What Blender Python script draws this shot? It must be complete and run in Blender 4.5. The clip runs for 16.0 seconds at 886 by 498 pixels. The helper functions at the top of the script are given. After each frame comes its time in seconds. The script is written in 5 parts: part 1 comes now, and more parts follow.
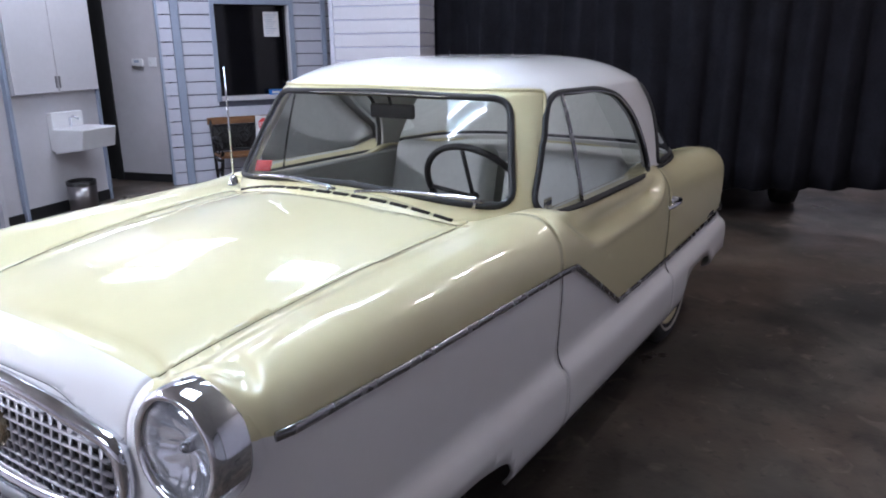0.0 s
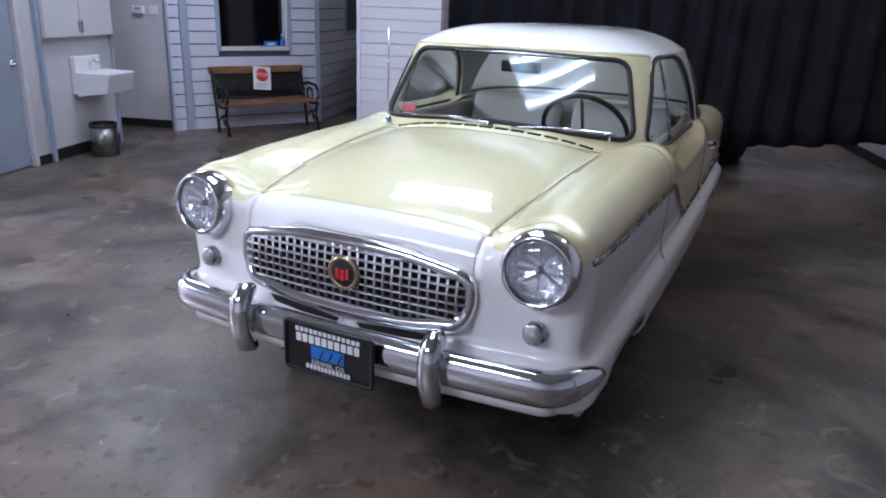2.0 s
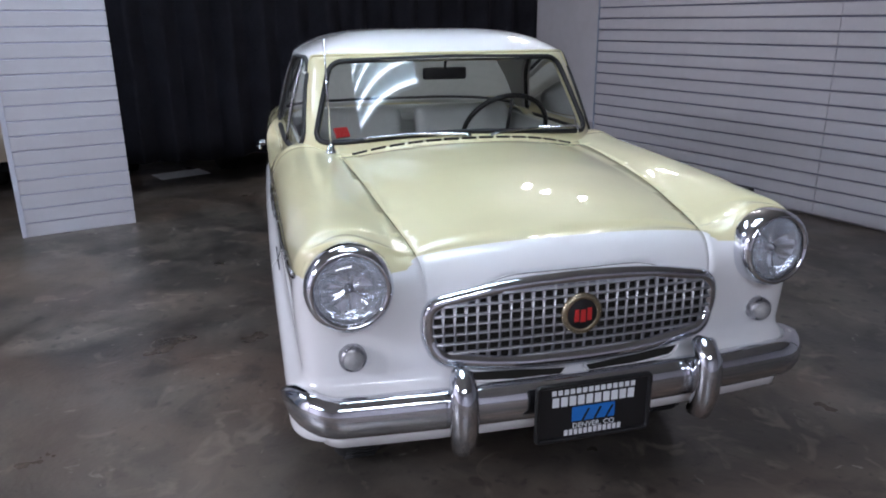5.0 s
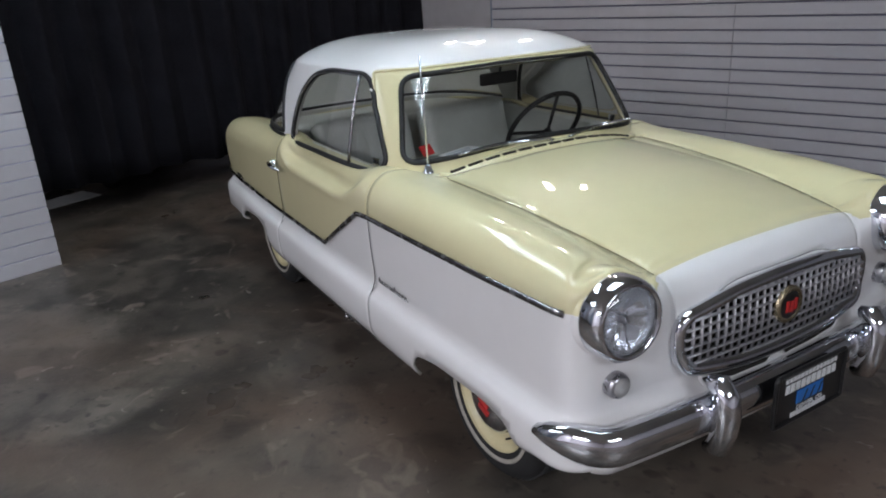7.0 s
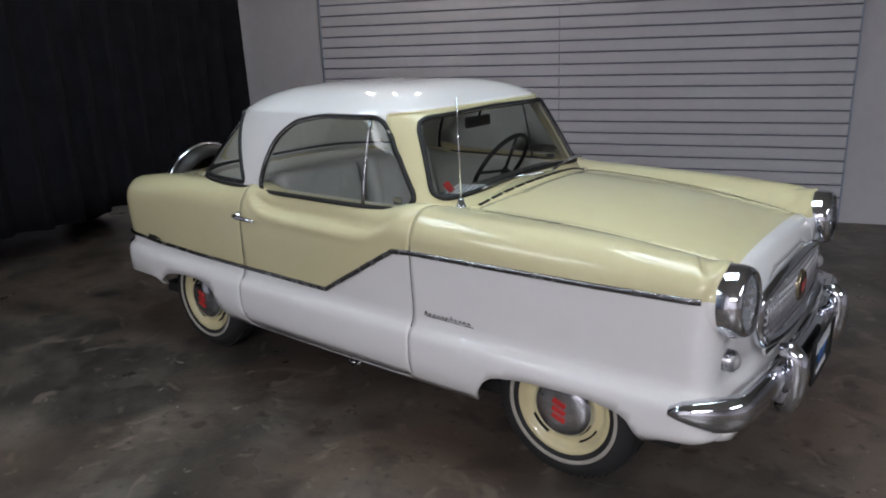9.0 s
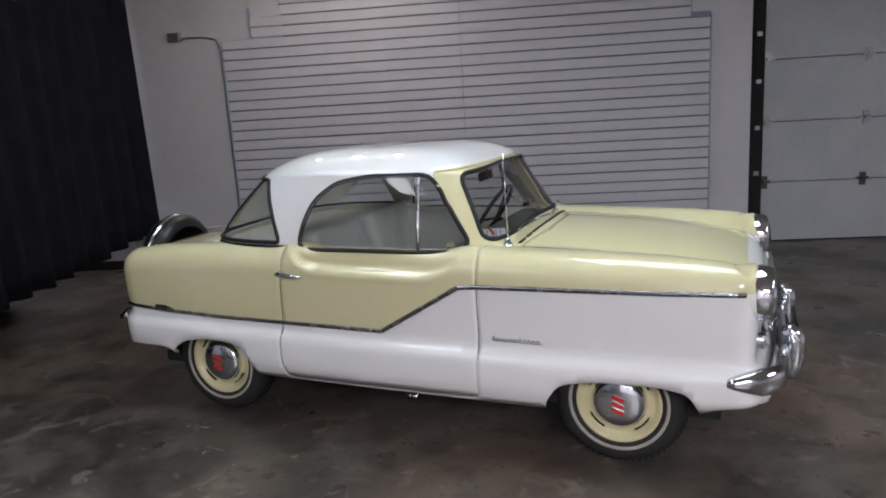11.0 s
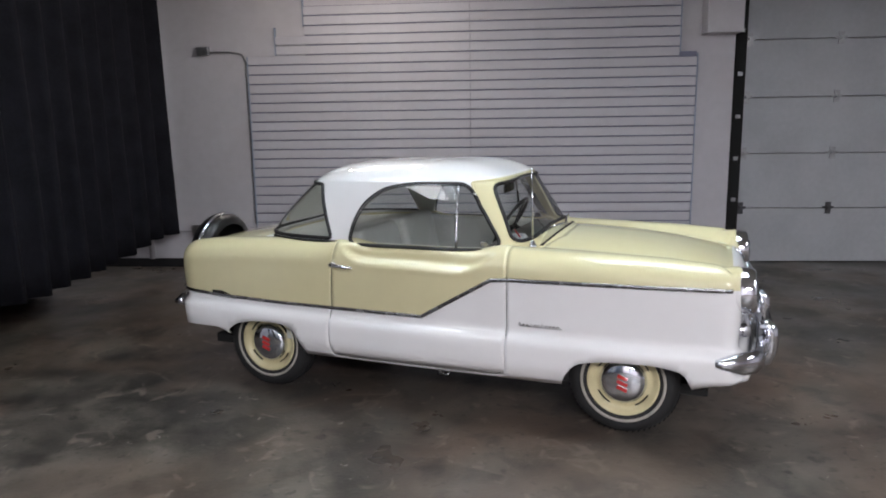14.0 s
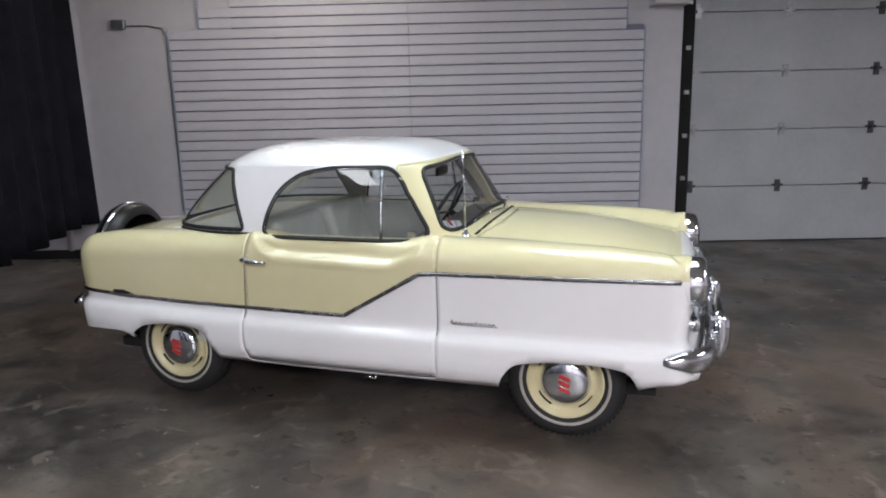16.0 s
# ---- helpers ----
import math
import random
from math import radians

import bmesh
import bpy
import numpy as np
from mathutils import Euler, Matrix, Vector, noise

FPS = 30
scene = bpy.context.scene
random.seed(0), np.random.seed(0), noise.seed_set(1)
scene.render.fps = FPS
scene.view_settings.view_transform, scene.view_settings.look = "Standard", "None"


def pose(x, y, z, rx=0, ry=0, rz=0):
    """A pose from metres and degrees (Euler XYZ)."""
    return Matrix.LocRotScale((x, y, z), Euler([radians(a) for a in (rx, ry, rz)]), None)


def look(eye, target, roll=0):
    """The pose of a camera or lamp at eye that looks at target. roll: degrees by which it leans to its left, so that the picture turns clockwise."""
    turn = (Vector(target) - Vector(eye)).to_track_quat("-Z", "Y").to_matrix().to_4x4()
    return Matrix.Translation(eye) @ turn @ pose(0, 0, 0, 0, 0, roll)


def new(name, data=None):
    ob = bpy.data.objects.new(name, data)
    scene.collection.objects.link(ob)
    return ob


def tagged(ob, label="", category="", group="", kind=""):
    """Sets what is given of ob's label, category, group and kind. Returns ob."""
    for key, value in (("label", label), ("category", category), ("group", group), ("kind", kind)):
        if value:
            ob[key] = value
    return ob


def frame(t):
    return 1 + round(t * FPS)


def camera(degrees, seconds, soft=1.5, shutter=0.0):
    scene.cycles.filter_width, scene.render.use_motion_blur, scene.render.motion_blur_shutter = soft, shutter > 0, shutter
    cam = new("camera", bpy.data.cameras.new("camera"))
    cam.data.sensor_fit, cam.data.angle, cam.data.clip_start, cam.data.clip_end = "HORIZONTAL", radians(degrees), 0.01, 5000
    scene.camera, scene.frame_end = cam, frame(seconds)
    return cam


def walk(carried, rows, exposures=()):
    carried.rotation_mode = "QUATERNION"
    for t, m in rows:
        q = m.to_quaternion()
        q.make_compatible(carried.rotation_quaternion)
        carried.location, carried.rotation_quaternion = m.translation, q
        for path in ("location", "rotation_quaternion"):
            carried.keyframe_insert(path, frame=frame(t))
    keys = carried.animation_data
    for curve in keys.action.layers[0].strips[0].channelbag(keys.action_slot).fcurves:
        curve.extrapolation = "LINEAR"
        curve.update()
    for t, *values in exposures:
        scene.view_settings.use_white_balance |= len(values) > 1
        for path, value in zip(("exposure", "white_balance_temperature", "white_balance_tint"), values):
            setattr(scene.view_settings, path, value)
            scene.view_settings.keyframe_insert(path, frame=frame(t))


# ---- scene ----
cam = camera(63.5, 16.0, soft=1.9)
PATH = [
    (0, (2.299, 1.551, 1.447), (0.703, 0.48, 0.893), -0.6),
    (0.5, (2.637, 1.583, 1.466), (1.02, 0.559, 0.888), 1.1),
    (1, (2.926, 1.57, 1.507), (1.306, 0.57, 0.892), 1.1),
    (1.5, (3.234, 1.391, 1.497), (1.577, 0.462, 0.874), 3.5),
    (2, (3.416, 1.172, 1.489), (1.718, 0.341, 0.834), 2.2),
    (2.5, (3.389, 0.879, 1.458), (1.589, 0.261, 0.844), 0.7),
    (3, (3.426, 0.505, 1.425), (1.549, 0.057, 0.898), 0.7),
    (3.5, (3.525, 0.169, 1.406), (1.599, -0.005, 0.893), 0.2),
    (4, (3.479, -0.191, 1.376), (1.57, -0.169, 0.782), -0.4),
    (4.2, (3.448, -0.331, 1.377), (1.546, -0.188, 0.777), 0.1),
    (6.3, (3.06, -1.457, 1.565), (1.36, -0.666, 0.869), -2.9),
    (6.5, (3.006, -1.569, 1.575), (1.344, -0.729, 0.846), -2.8),
    (7, (2.821, -1.782, 1.61), (1.198, -0.843, 0.913), -3.4),
    (7.5, (2.673, -2.031, 1.595), (1.152, -0.892, 0.97), -1.4),
    (8, (2.538, -2.221, 1.603), (1.158, -0.915, 0.98), -1.5),
    (8.5, (2.319, -2.432, 1.604), (1.073, -0.981, 1.02), -1.8),
    (9, (2.195, -2.72, 1.583), (1.012, -1.208, 1.022), -2.0),
    (9.2, (2.169, -2.833, 1.588), (1.041, -1.284, 1.016), -2.3),
    (11.3, (1.44, -3.649, 1.626), (0.718, -1.825, 1.234), -3.8),
    (11.5, (1.355, -3.67, 1.629), (0.661, -1.835, 1.242), -4.0),
    (12, (1.2, -3.73, 1.628), (0.426, -1.901, 1.394), -6.0),
    (12.5, (1.164, -3.966, 1.619), (0.468, -2.103, 1.401), -3.3),
    (13, (1.219, -4.153, 1.602), (0.613, -2.274, 1.281), -2.4),
    (13.5, (1.359, -4.228, 1.606), (0.787, -2.34, 1.276), -2.5),
    (14, (1.489, -4.255, 1.638), (0.783, -2.418, 1.282), -0.9),
    (14.5, (1.516, -4.242, 1.647), (0.883, -2.381, 1.275), 0.5),
    (15, (1.522, -4.16, 1.65), (0.943, -2.29, 1.24), -0.1),
    (15.5, (1.496, -3.994, 1.634), (0.917, -2.109, 1.302), -1.1),
    (16, (1.508, -3.847, 1.619), (0.918, -1.981, 1.206), -1.3),
]
EXPOSURE = [(0, 0.42, 5950, 18), (1.5, 0.36, 5850, 18), (3.5, 0.0, 5750, 18), (4.2, -0.05, 5800, 17), (6.3, -0.38, 6290, 11), (9.2, -0.54, 6540, 10), (11.5, -0.24, 6600, 11), (13, -0.14, 6600, 11), (16, 0.05, 6600, 11)]
walk(cam, [(t, look(eye, target, roll)) for t, eye, target, roll in PATH], EXPOSURE)

# ---- world and lights ----
ROOM = Matrix.Rotation(radians(16.2), 4, "Z")  # the room stands turned against the car
world = bpy.data.worlds.new("world")
scene.world = world
world.use_nodes = True
world.node_tree.nodes["Background"].inputs[0].default_value = (0.55, 0.58, 0.66, 1)
world.node_tree.nodes["Background"].inputs[1].default_value = 0.05


def area(name, u, v, z, sx, sy, watts, colour):
    data = bpy.data.lights.new(name, "AREA")
    data.shape, data.size, data.size_y, data.energy, data.color = "RECTANGLE", sx, sy, watts, colour
    ob = new(name, data)
    ob.matrix_world = ROOM @ Matrix.Translation((u, v, z))
    return ob


def bulb_light(name, u, v, z, watts, colour, radius=0.04):
    data = bpy.data.lights.new(name, "POINT")
    data.energy, data.color, data.shadow_soft_size = watts, colour, radius
    ob = new(name, data)
    ob.location = ROOM @ Vector((u, v, z))
    return ob


# ---- materials ----
def mat(name, colour, rough=0.5, metal=0.0, spec=0.5, vary=0.0, scale=8.0, bump=0.0, bump_scale=60.0, coat=0.0, rough_vary=0.0, second=None, stretch=None, coat_rough=0.07):
    """A surface with variation at two scales, relief and uneven gloss."""
    m = bpy.data.materials.new(name)
    m.use_nodes = True
    nt = m.node_tree
    b = nt.nodes["Principled BSDF"]
    b.inputs["Base Color"].default_value = (*colour, 1)
    b.inputs["Roughness"].default_value, b.inputs["Metallic"].default_value = rough, metal
    b.inputs["Specular IOR Level"].default_value = spec
    b.inputs["Coat Weight"].default_value, b.inputs["Coat Roughness"].default_value = coat, coat_rough
    co = nt.nodes.new("ShaderNodeTexCoord")
    vec = co.outputs["Object"]
    if stretch:
        mp = nt.nodes.new("ShaderNodeMapping")
        mp.inputs["Scale"].default_value = stretch
        nt.links.new(vec, mp.inputs[0])
        vec = mp.outputs[0]

    def tex(s, detail=5):
        n = nt.nodes.new("ShaderNodeTexNoise")
        n.inputs["Scale"].default_value, n.inputs["Detail"].default_value = s, detail
        nt.links.new(vec, n.inputs["Vector"])
        return n.outputs["Fac"]

    if vary or second:
        mix = nt.nodes.new("ShaderNodeMix")
        mix.data_type = "RGBA"
        dark = second or tuple(c * (1 - vary) for c in colour)
        mix.inputs[6].default_value, mix.inputs[7].default_value = (*dark, 1), (*colour, 1)
        add = nt.nodes.new("ShaderNodeMath")
        add.operation = "MULTIPLY_ADD"
        add.inputs[1].default_value = 0.35
        nt.links.new(tex(scale * 9, 3), add.inputs[0])
        half = nt.nodes.new("ShaderNodeMath")
        half.operation = "MULTIPLY"
        half.inputs[1].default_value = 0.65
        nt.links.new(tex(scale), half.inputs[0])
        nt.links.new(half.outputs[0], add.inputs[2])
        ramp = nt.nodes.new("ShaderNodeMapRange")
        ramp.inputs[1].default_value, ramp.inputs[2].default_value = 0.36, 0.62
        nt.links.new(add.outputs[0], ramp.inputs[0])
        nt.links.new(ramp.outputs[0], mix.inputs[0])
        nt.links.new(mix.outputs[2], b.inputs["Base Color"])
    if rough_vary:
        r = nt.nodes.new("ShaderNodeMapRange")
        r.inputs[1].default_value, r.inputs[2].default_value = 0.3, 0.7
        r.inputs[3].default_value, r.inputs[4].default_value = max(0.02, rough - rough_vary), min(1, rough + rough_vary)
        nt.links.new(tex(scale * 2.3), r.inputs[0])
        nt.links.new(r.outputs[0], b.inputs["Roughness"])
    if bump:
        n = nt.nodes.new("ShaderNodeBump")
        n.inputs["Strength"].default_value, n.inputs["Distance"].default_value = 1.0, bump
        nt.links.new(tex(bump_scale), n.inputs["Height"])
        nt.links.new(n.outputs[0], b.inputs["Normal"])
    return m


def glow(name, colour, strength):
    m = bpy.data.materials.new(name)
    m.use_nodes = True
    b = m.node_tree.nodes["Principled BSDF"]
    b.inputs["Base Color"].default_value = (*colour, 1)
    b.inputs["Emission Color"].default_value = (*colour, 1)
    b.inputs["Emission Strength"].default_value = strength
    return m


def pane_glass(name, tint, rough=0.0):
    """Thin clear pane: sees through with a tint, mirrors by Fresnel."""
    m = bpy.data.materials.new(name)
    m.use_nodes = True
    nt = m.node_tree
    nt.nodes.clear()
    out = nt.nodes.new("ShaderNodeOutputMaterial")
    mix = nt.nodes.new("ShaderNodeMixShader")
    clear, gloss, fres = nt.nodes.new("ShaderNodeBsdfTransparent"), nt.nodes.new("ShaderNodeBsdfGlossy"), nt.nodes.new("ShaderNodeFresnel")
    clear.inputs[0].default_value = (*tint, 1)
    gloss.inputs["Roughness"].default_value = rough
    fres.inputs["IOR"].default_value = 1.72  # both faces of the pane mirror
    nt.links.new(fres.outputs[0], mix.inputs[0])
    nt.links.new(clear.outputs[0], mix.inputs[1])
    nt.links.new(gloss.outputs[0], mix.inputs[2])
    nt.links.new(mix.outputs[0], out.inputs[0])
    return m


YELLOW = mat("cream_yellow_paint", (0.70, 0.64, 0.39), 0.34, spec=0.2, vary=0.05, scale=1.5, coat=1.0, rough_vary=0.05, coat_rough=0.022)
WHITE = mat("white_car_paint", (0.84, 0.83, 0.83), 0.36, spec=0.2, vary=0.03, scale=1.5, coat=1.0, rough_vary=0.05, coat_rough=0.025)
CHROME = mat("chrome", (0.76, 0.78, 0.83), 0.08, 1.0, rough_vary=0.05, scale=5, vary=0.12)
CHROME_WORN = mat("worn_chrome", (0.46, 0.46, 0.49), 0.28, 1.0, rough_vary=0.1, scale=9, vary=0.35)
GRILLE = mat("satin_grille_metal", (0.47, 0.47, 0.50), 0.42, 0.65, vary=0.2, scale=9)
STEEL = mat("bright_metal_trim", (0.30, 0.30, 0.31), 0.25, 1.0, rough_vary=0.08)
RUBBER = mat("black_rubber", (0.012, 0.012, 0.013), 0.6, vary=0.3, bump=0.0006)
# near-black for sheets and strips that paint the shade inside openings and gaps
GAP = mat("painted_gap_shade", (0.015, 0.013, 0.01), 0.9)
# near-black: black parts, and surfaces whose shade is put into the colour
SHADE = mat("black_and_unlit_parts", (0.012, 0.012, 0.012), 0.9, vary=0.3)
GLASS = pane_glass("car_glass", (0.88, 0.91, 0.90))
LENS = pane_glass("headlamp_lens", (0.93, 0.95, 0.97))
BOWL = mat("headlamp_reflector", (0.88, 0.90, 0.94), 0.10, 0.8, vary=0.1, scale=14)
LAMP_GREY = mat("frosted_lamp_lens", (0.36, 0.36, 0.36), 0.3, vary=0.2, scale=30, coat=0.5)
SEAT = mat("pale_green_vinyl", (0.64, 0.66, 0.62), 0.5, vary=0.12, scale=6, bump=0.001)
CLOTH = mat("grey_seat_cloth", (0.33, 0.33, 0.30), 0.85, vary=0.4, scale=20, bump=0.001, bump_scale=220)
DASH = mat("dark_dashboard_paint", (0.05, 0.05, 0.045), 0.4, vary=0.2)
LINER = mat("pale_headlining", (0.6, 0.6, 0.56), 0.8, vary=0.06, scale=9)
RED = mat("red_enamel", (0.55, 0.03, 0.03), 0.3, coat=0.5)
GOLD = mat("gold_ring", (0.46, 0.39, 0.27), 0.25, 0.9, vary=0.2)
RIM = mat("cream_wheel_paint", (0.72, 0.64, 0.38), 0.32, vary=0.12, scale=14, coat=0.3)
TYRE = mat("tyre_rubber", (0.02, 0.02, 0.021), 0.75, vary=0.35, scale=12, bump=0.001, bump_scale=120)
WHITEWALL = mat("whitewall_rubber", (0.46, 0.43, 0.38), 0.7, vary=0.25, scale=18)
BLACK = mat("black_plastic", (0.012, 0.012, 0.013), 0.35, vary=0.2)
INK = mat("white_print", (0.75, 0.76, 0.78), 0.5)
BLUE = mat("blue_print", (0.02, 0.17, 0.55), 0.4, vary=0.1, scale=40)


# ---- mesh helpers ----
def obj(name, verts, faces, material, parent=None, label="", smooth=True, m=None, more=(), slots=None):
    """Links points and faces as one mesh object; more and slots give further materials by face."""
    me = bpy.data.meshes.new(name)
    me.from_pydata([tuple(v) for v in verts], [], [tuple(f) for f in faces])
    for extra in (material, *more):
        me.materials.append(extra)
    if slots is not None:
        me.polygons.foreach_set("material_index", slots)
    bm = bmesh.new()
    bm.from_mesh(me)
    bmesh.ops.remove_doubles(bm, verts=bm.verts, dist=1e-5)
    bmesh.ops.recalc_face_normals(bm, faces=bm.faces)
    bm.to_mesh(me)
    bm.free()
    if smooth:
        me.shade_smooth()
    ob = new(name, me)
    if parent:
        ob.parent = parent
    if m is not None:
        ob.matrix_basis = m
    return tagged(ob, label)


def part(name, bm, material, parent=None, label="", smooth=False, m=None):
    """Links a bmesh as one mesh object under a thing or under a part."""
    me = bpy.data.meshes.new(name)
    bm.to_mesh(me)
    bm.free()
    if smooth:
        me.shade_smooth()
    me.materials.append(material)
    ob = new(name, me)
    if parent:
        ob.parent = parent
    if m is not None:
        ob.matrix_basis = m
    return tagged(ob, label)


def empty(name, label, category, m=None, group="", kind=""):
    ob = new(name)
    ob.empty_display_size = 0.1
    if m is not None:
        ob.matrix_basis = m
    return tagged(ob, label, category, group, kind)


def box_bm(x0, x1, y0, y1, z0, z1, bevel=0.0, bm=None, seg=2):
    own = bm is None
    bm = bm or bmesh.new()
    made = bmesh.ops.create_cube(bm, size=1.0)["verts"]
    for v in made:
        v.co = Vector(((x0 + x1) / 2 + v.co.x * (x1 - x0), (y0 + y1) / 2 + v.co.y * (y1 - y0), (z0 + z1) / 2 + v.co.z * (z1 - z0)))
    if bevel and own:
        bmesh.ops.bevel(bm, geom=bm.edges[:], offset=bevel, segments=seg, profile=0.6, affect="EDGES")
    return bm


def lathe(profile, seg=40, axis="x", bm=None):
    """Turns a profile of (along, radius) round an axis."""
    verts, faces = [], []
    for a, r in profile:
        for k in range(seg):
            w = 2 * math.pi * k / seg
            c, s = r * math.cos(w), r * math.sin(w)
            verts.append({"x": (a, c, s), "y": (c, a, s), "z": (c, s, a)}[axis])
    for i in range(len(profile) - 1):
        for k in range(seg):
            q = (k + 1) % seg
            faces.append((i * seg + k, i * seg + q, (i + 1) * seg + q, (i + 1) * seg + k))
    return verts, faces


def tube(points, radius, sides=8, closed=False, flat=1.0, up=(0, 0, 1), ends=True):
    """Sweeps a round or flattened section along points; radius may be a list."""
    pts = [Vector(p) for p in points]
    n = len(pts)
    verts, faces = [], []
    for i, p in enumerate(pts):
        a, b = (pts[(i - 1) % n], pts[(i + 1) % n]) if closed else (pts[max(i - 1, 0)], pts[min(i + 1, n - 1)])
        t = (b - a).normalized()
        side = t.cross(Vector(up))
        side = side.normalized() if side.length > 1e-4 else Vector((1, 0, 0))
        lift = side.cross(t).normalized()
        r = radius[i] if isinstance(radius, (list, tuple)) else radius
        for k in range(sides):
            w = 2 * math.pi * k / sides
            verts.append(p + side * (r * math.cos(w) * flat) + lift * (r * math.sin(w)))
    for i in range(n if closed else n - 1):
        j = (i + 1) % n
        for k in range(sides):
            q = (k + 1) % sides
            faces.append((i * sides + k, i * sides + q, j * sides + q, j * sides + k))
    if ends and not closed:
        faces += [tuple(range(sides)), tuple((n - 1) * sides + k for k in range(sides))]
    return verts, faces


def join(*pieces):
    verts, faces = [], []
    for v, f in pieces:
        o = len(verts)
        verts += list(v)
        faces += [tuple(i + o for i in q) for q in f]
    return verts, faces


def rounded(points, r, n=5):
    """A closed polygon with its corners rounded."""
    out = []
    m = len(points)
    for i in range(m):
        a, p, b = (np.array(points[j % m], float) for j in (i - 1, i, i + 1))
        ra = min(r, 0.45 * np.linalg.norm(a - p), 0.45 * np.linalg.norm(b - p))
        p0, p1 = p + (a - p) / np.linalg.norm(a - p) * ra, p + (b - p) / np.linalg.norm(b - p) * ra
        for k in range(n + 1):
            t = k / n
            out.append((1 - t) ** 2 * p0 + 2 * t * (1 - t) * p + t * t * p1)
    return np.array(out)


def poly_sdf(poly, x, y):
    """Signed distance to a closed polygon, negative inside."""
    poly = np.asarray(poly, float)
    d = np.full(x.shape, 1e9)
    inside = np.zeros(x.shape, bool)
    for i in range(len(poly)):
        (ax, ay), (bx, by) = poly[i], poly[(i + 1) % len(poly)]
        ex, ey = bx - ax, by - ay
        t = np.clip(((x - ax) * ex + (y - ay) * ey) / max(ex * ex + ey * ey, 1e-12), 0, 1)
        d = np.minimum(d, np.hypot(x - ax - t * ex, y - ay - t * ey))
        cross = (ay > y) != (by > y)
        inside ^= cross & (x < (bx - ax) * (y - ay) / (by - ay if by != ay else 1e-12) + ax)
    return np.where(inside, -d, d)


def snap(P, d, wrap):
    """Moves grid points onto the zero line of d, so that regions get clean borders."""
    d = d.copy()
    rows, cols = d.shape
    best = np.full(d.shape, 1e9)
    target = P.copy()
    for (di, dj) in ((0, 1), (1, 0)):
        for i in range(rows - di):
            i2 = i + di
            js = np.arange(cols if (wrap or not dj) else cols - 1)
            j2 = (js + dj) % cols
            a, b = d[i, js], d[i2, j2]
            hit = (a * b < 0)
            t = np.where(hit, a / np.where(hit, a - b, 1), 0)
            pt = P[i, js] + t[:, None] * (P[i2, j2] - P[i, js])
            for sel, ii, jj, dist in ((hit & (t < 0.5), i, js, t), (hit & (t >= 0.5), i2, j2, 1 - t)):
                ok = sel & (dist < best[ii, jj])
                target[ii, jj[ok]] = pt[ok]
                best[ii, jj[ok]] = dist[ok]
    moved = best < 1e8
    d[moved] = 0
    return target, d


def grid_faces(rows, cols, wrap):
    return [(i * cols + j, i * cols + (j + 1) % cols, (i + 1) * cols + (j + 1) % cols, (i + 1) * cols + j)
            for i in range(rows - 1) for j in range(cols if wrap else cols - 1)]


def sort_faces(faces, ds, eps=0.003):
    """Splits faces that a border crosses from corner to corner, and gives the sign of each field on each face."""
    flat = [np.where(np.abs(d) < eps, 0, d).reshape(-1) for d in ds]
    for d in flat:
        out = []
        for f in faces:
            v = d[list(f)]
            if len(f) == 4 and v.min() < 0 < v.max():
                if abs(v[0]) + abs(v[2]) <= abs(v[1]) + abs(v[3]):
                    out += [(f[0], f[1], f[2]), (f[0], f[2], f[3])]
                else:
                    out += [(f[1], f[2], f[3]), (f[1], f[3], f[0])]
            else:
                out.append(f)
        faces = out
    return faces, [[d[list(f)].mean() for f in faces] for d in flat]


def pick(P, faces):
    """The points and faces of a patch, with unused points left out."""
    flat = P.reshape(-1, 3)
    used = sorted({i for f in faces for i in f})
    at = {v: k for k, v in enumerate(used)}
    return [tuple(flat[i]) for i in used], [tuple(at[i] for i in f) for f in faces]


def borders(P, faces, other):
    """Chains of points where a patch meets another patch."""
    flat = P.reshape(-1, 3)
    seen = {tuple(sorted((f[k], f[(k + 1) % len(f)]))) for f in other for k in range(len(f))}
    links = {}
    for f in faces:
        for k in range(len(f)):
            e = tuple(sorted((f[k], f[(k + 1) % len(f)])))
            if e in seen and e[0] != e[1]:
                links.setdefault(e[0], set()).add(e[1])
                links.setdefault(e[1], set()).add(e[0])
    chains = []
    while links:
        ends = [v for v, n in links.items() if len(n) == 1]
        v = ends[0] if ends else next(iter(links))
        chain = [v]
        while links.get(v):
            w = next(iter(links[v]))
            links[v].discard(w)
            links[w].discard(v)
            if not links[v]:
                links.pop(v)
            chain.append(w)
            v = w
        links = {a: b for a, b in links.items() if b}
        if len(chain) > 6:
            chains.append([Vector(flat[i]) for i in chain])
    return chains


def smoothed(chain, times=3):
    closed = (chain[0] - chain[-1]).length < 1e-5
    pts = chain[:-1] if closed else chain[:]
    for _ in range(times):
        n = len(pts)
        pts = [(pts[(i - 1) % n] + pts[i] * 2 + pts[(i + 1) % n]) / 4 if closed or 0 < i < n - 1 else pts[i] for i in range(n)]
    return pts, closed

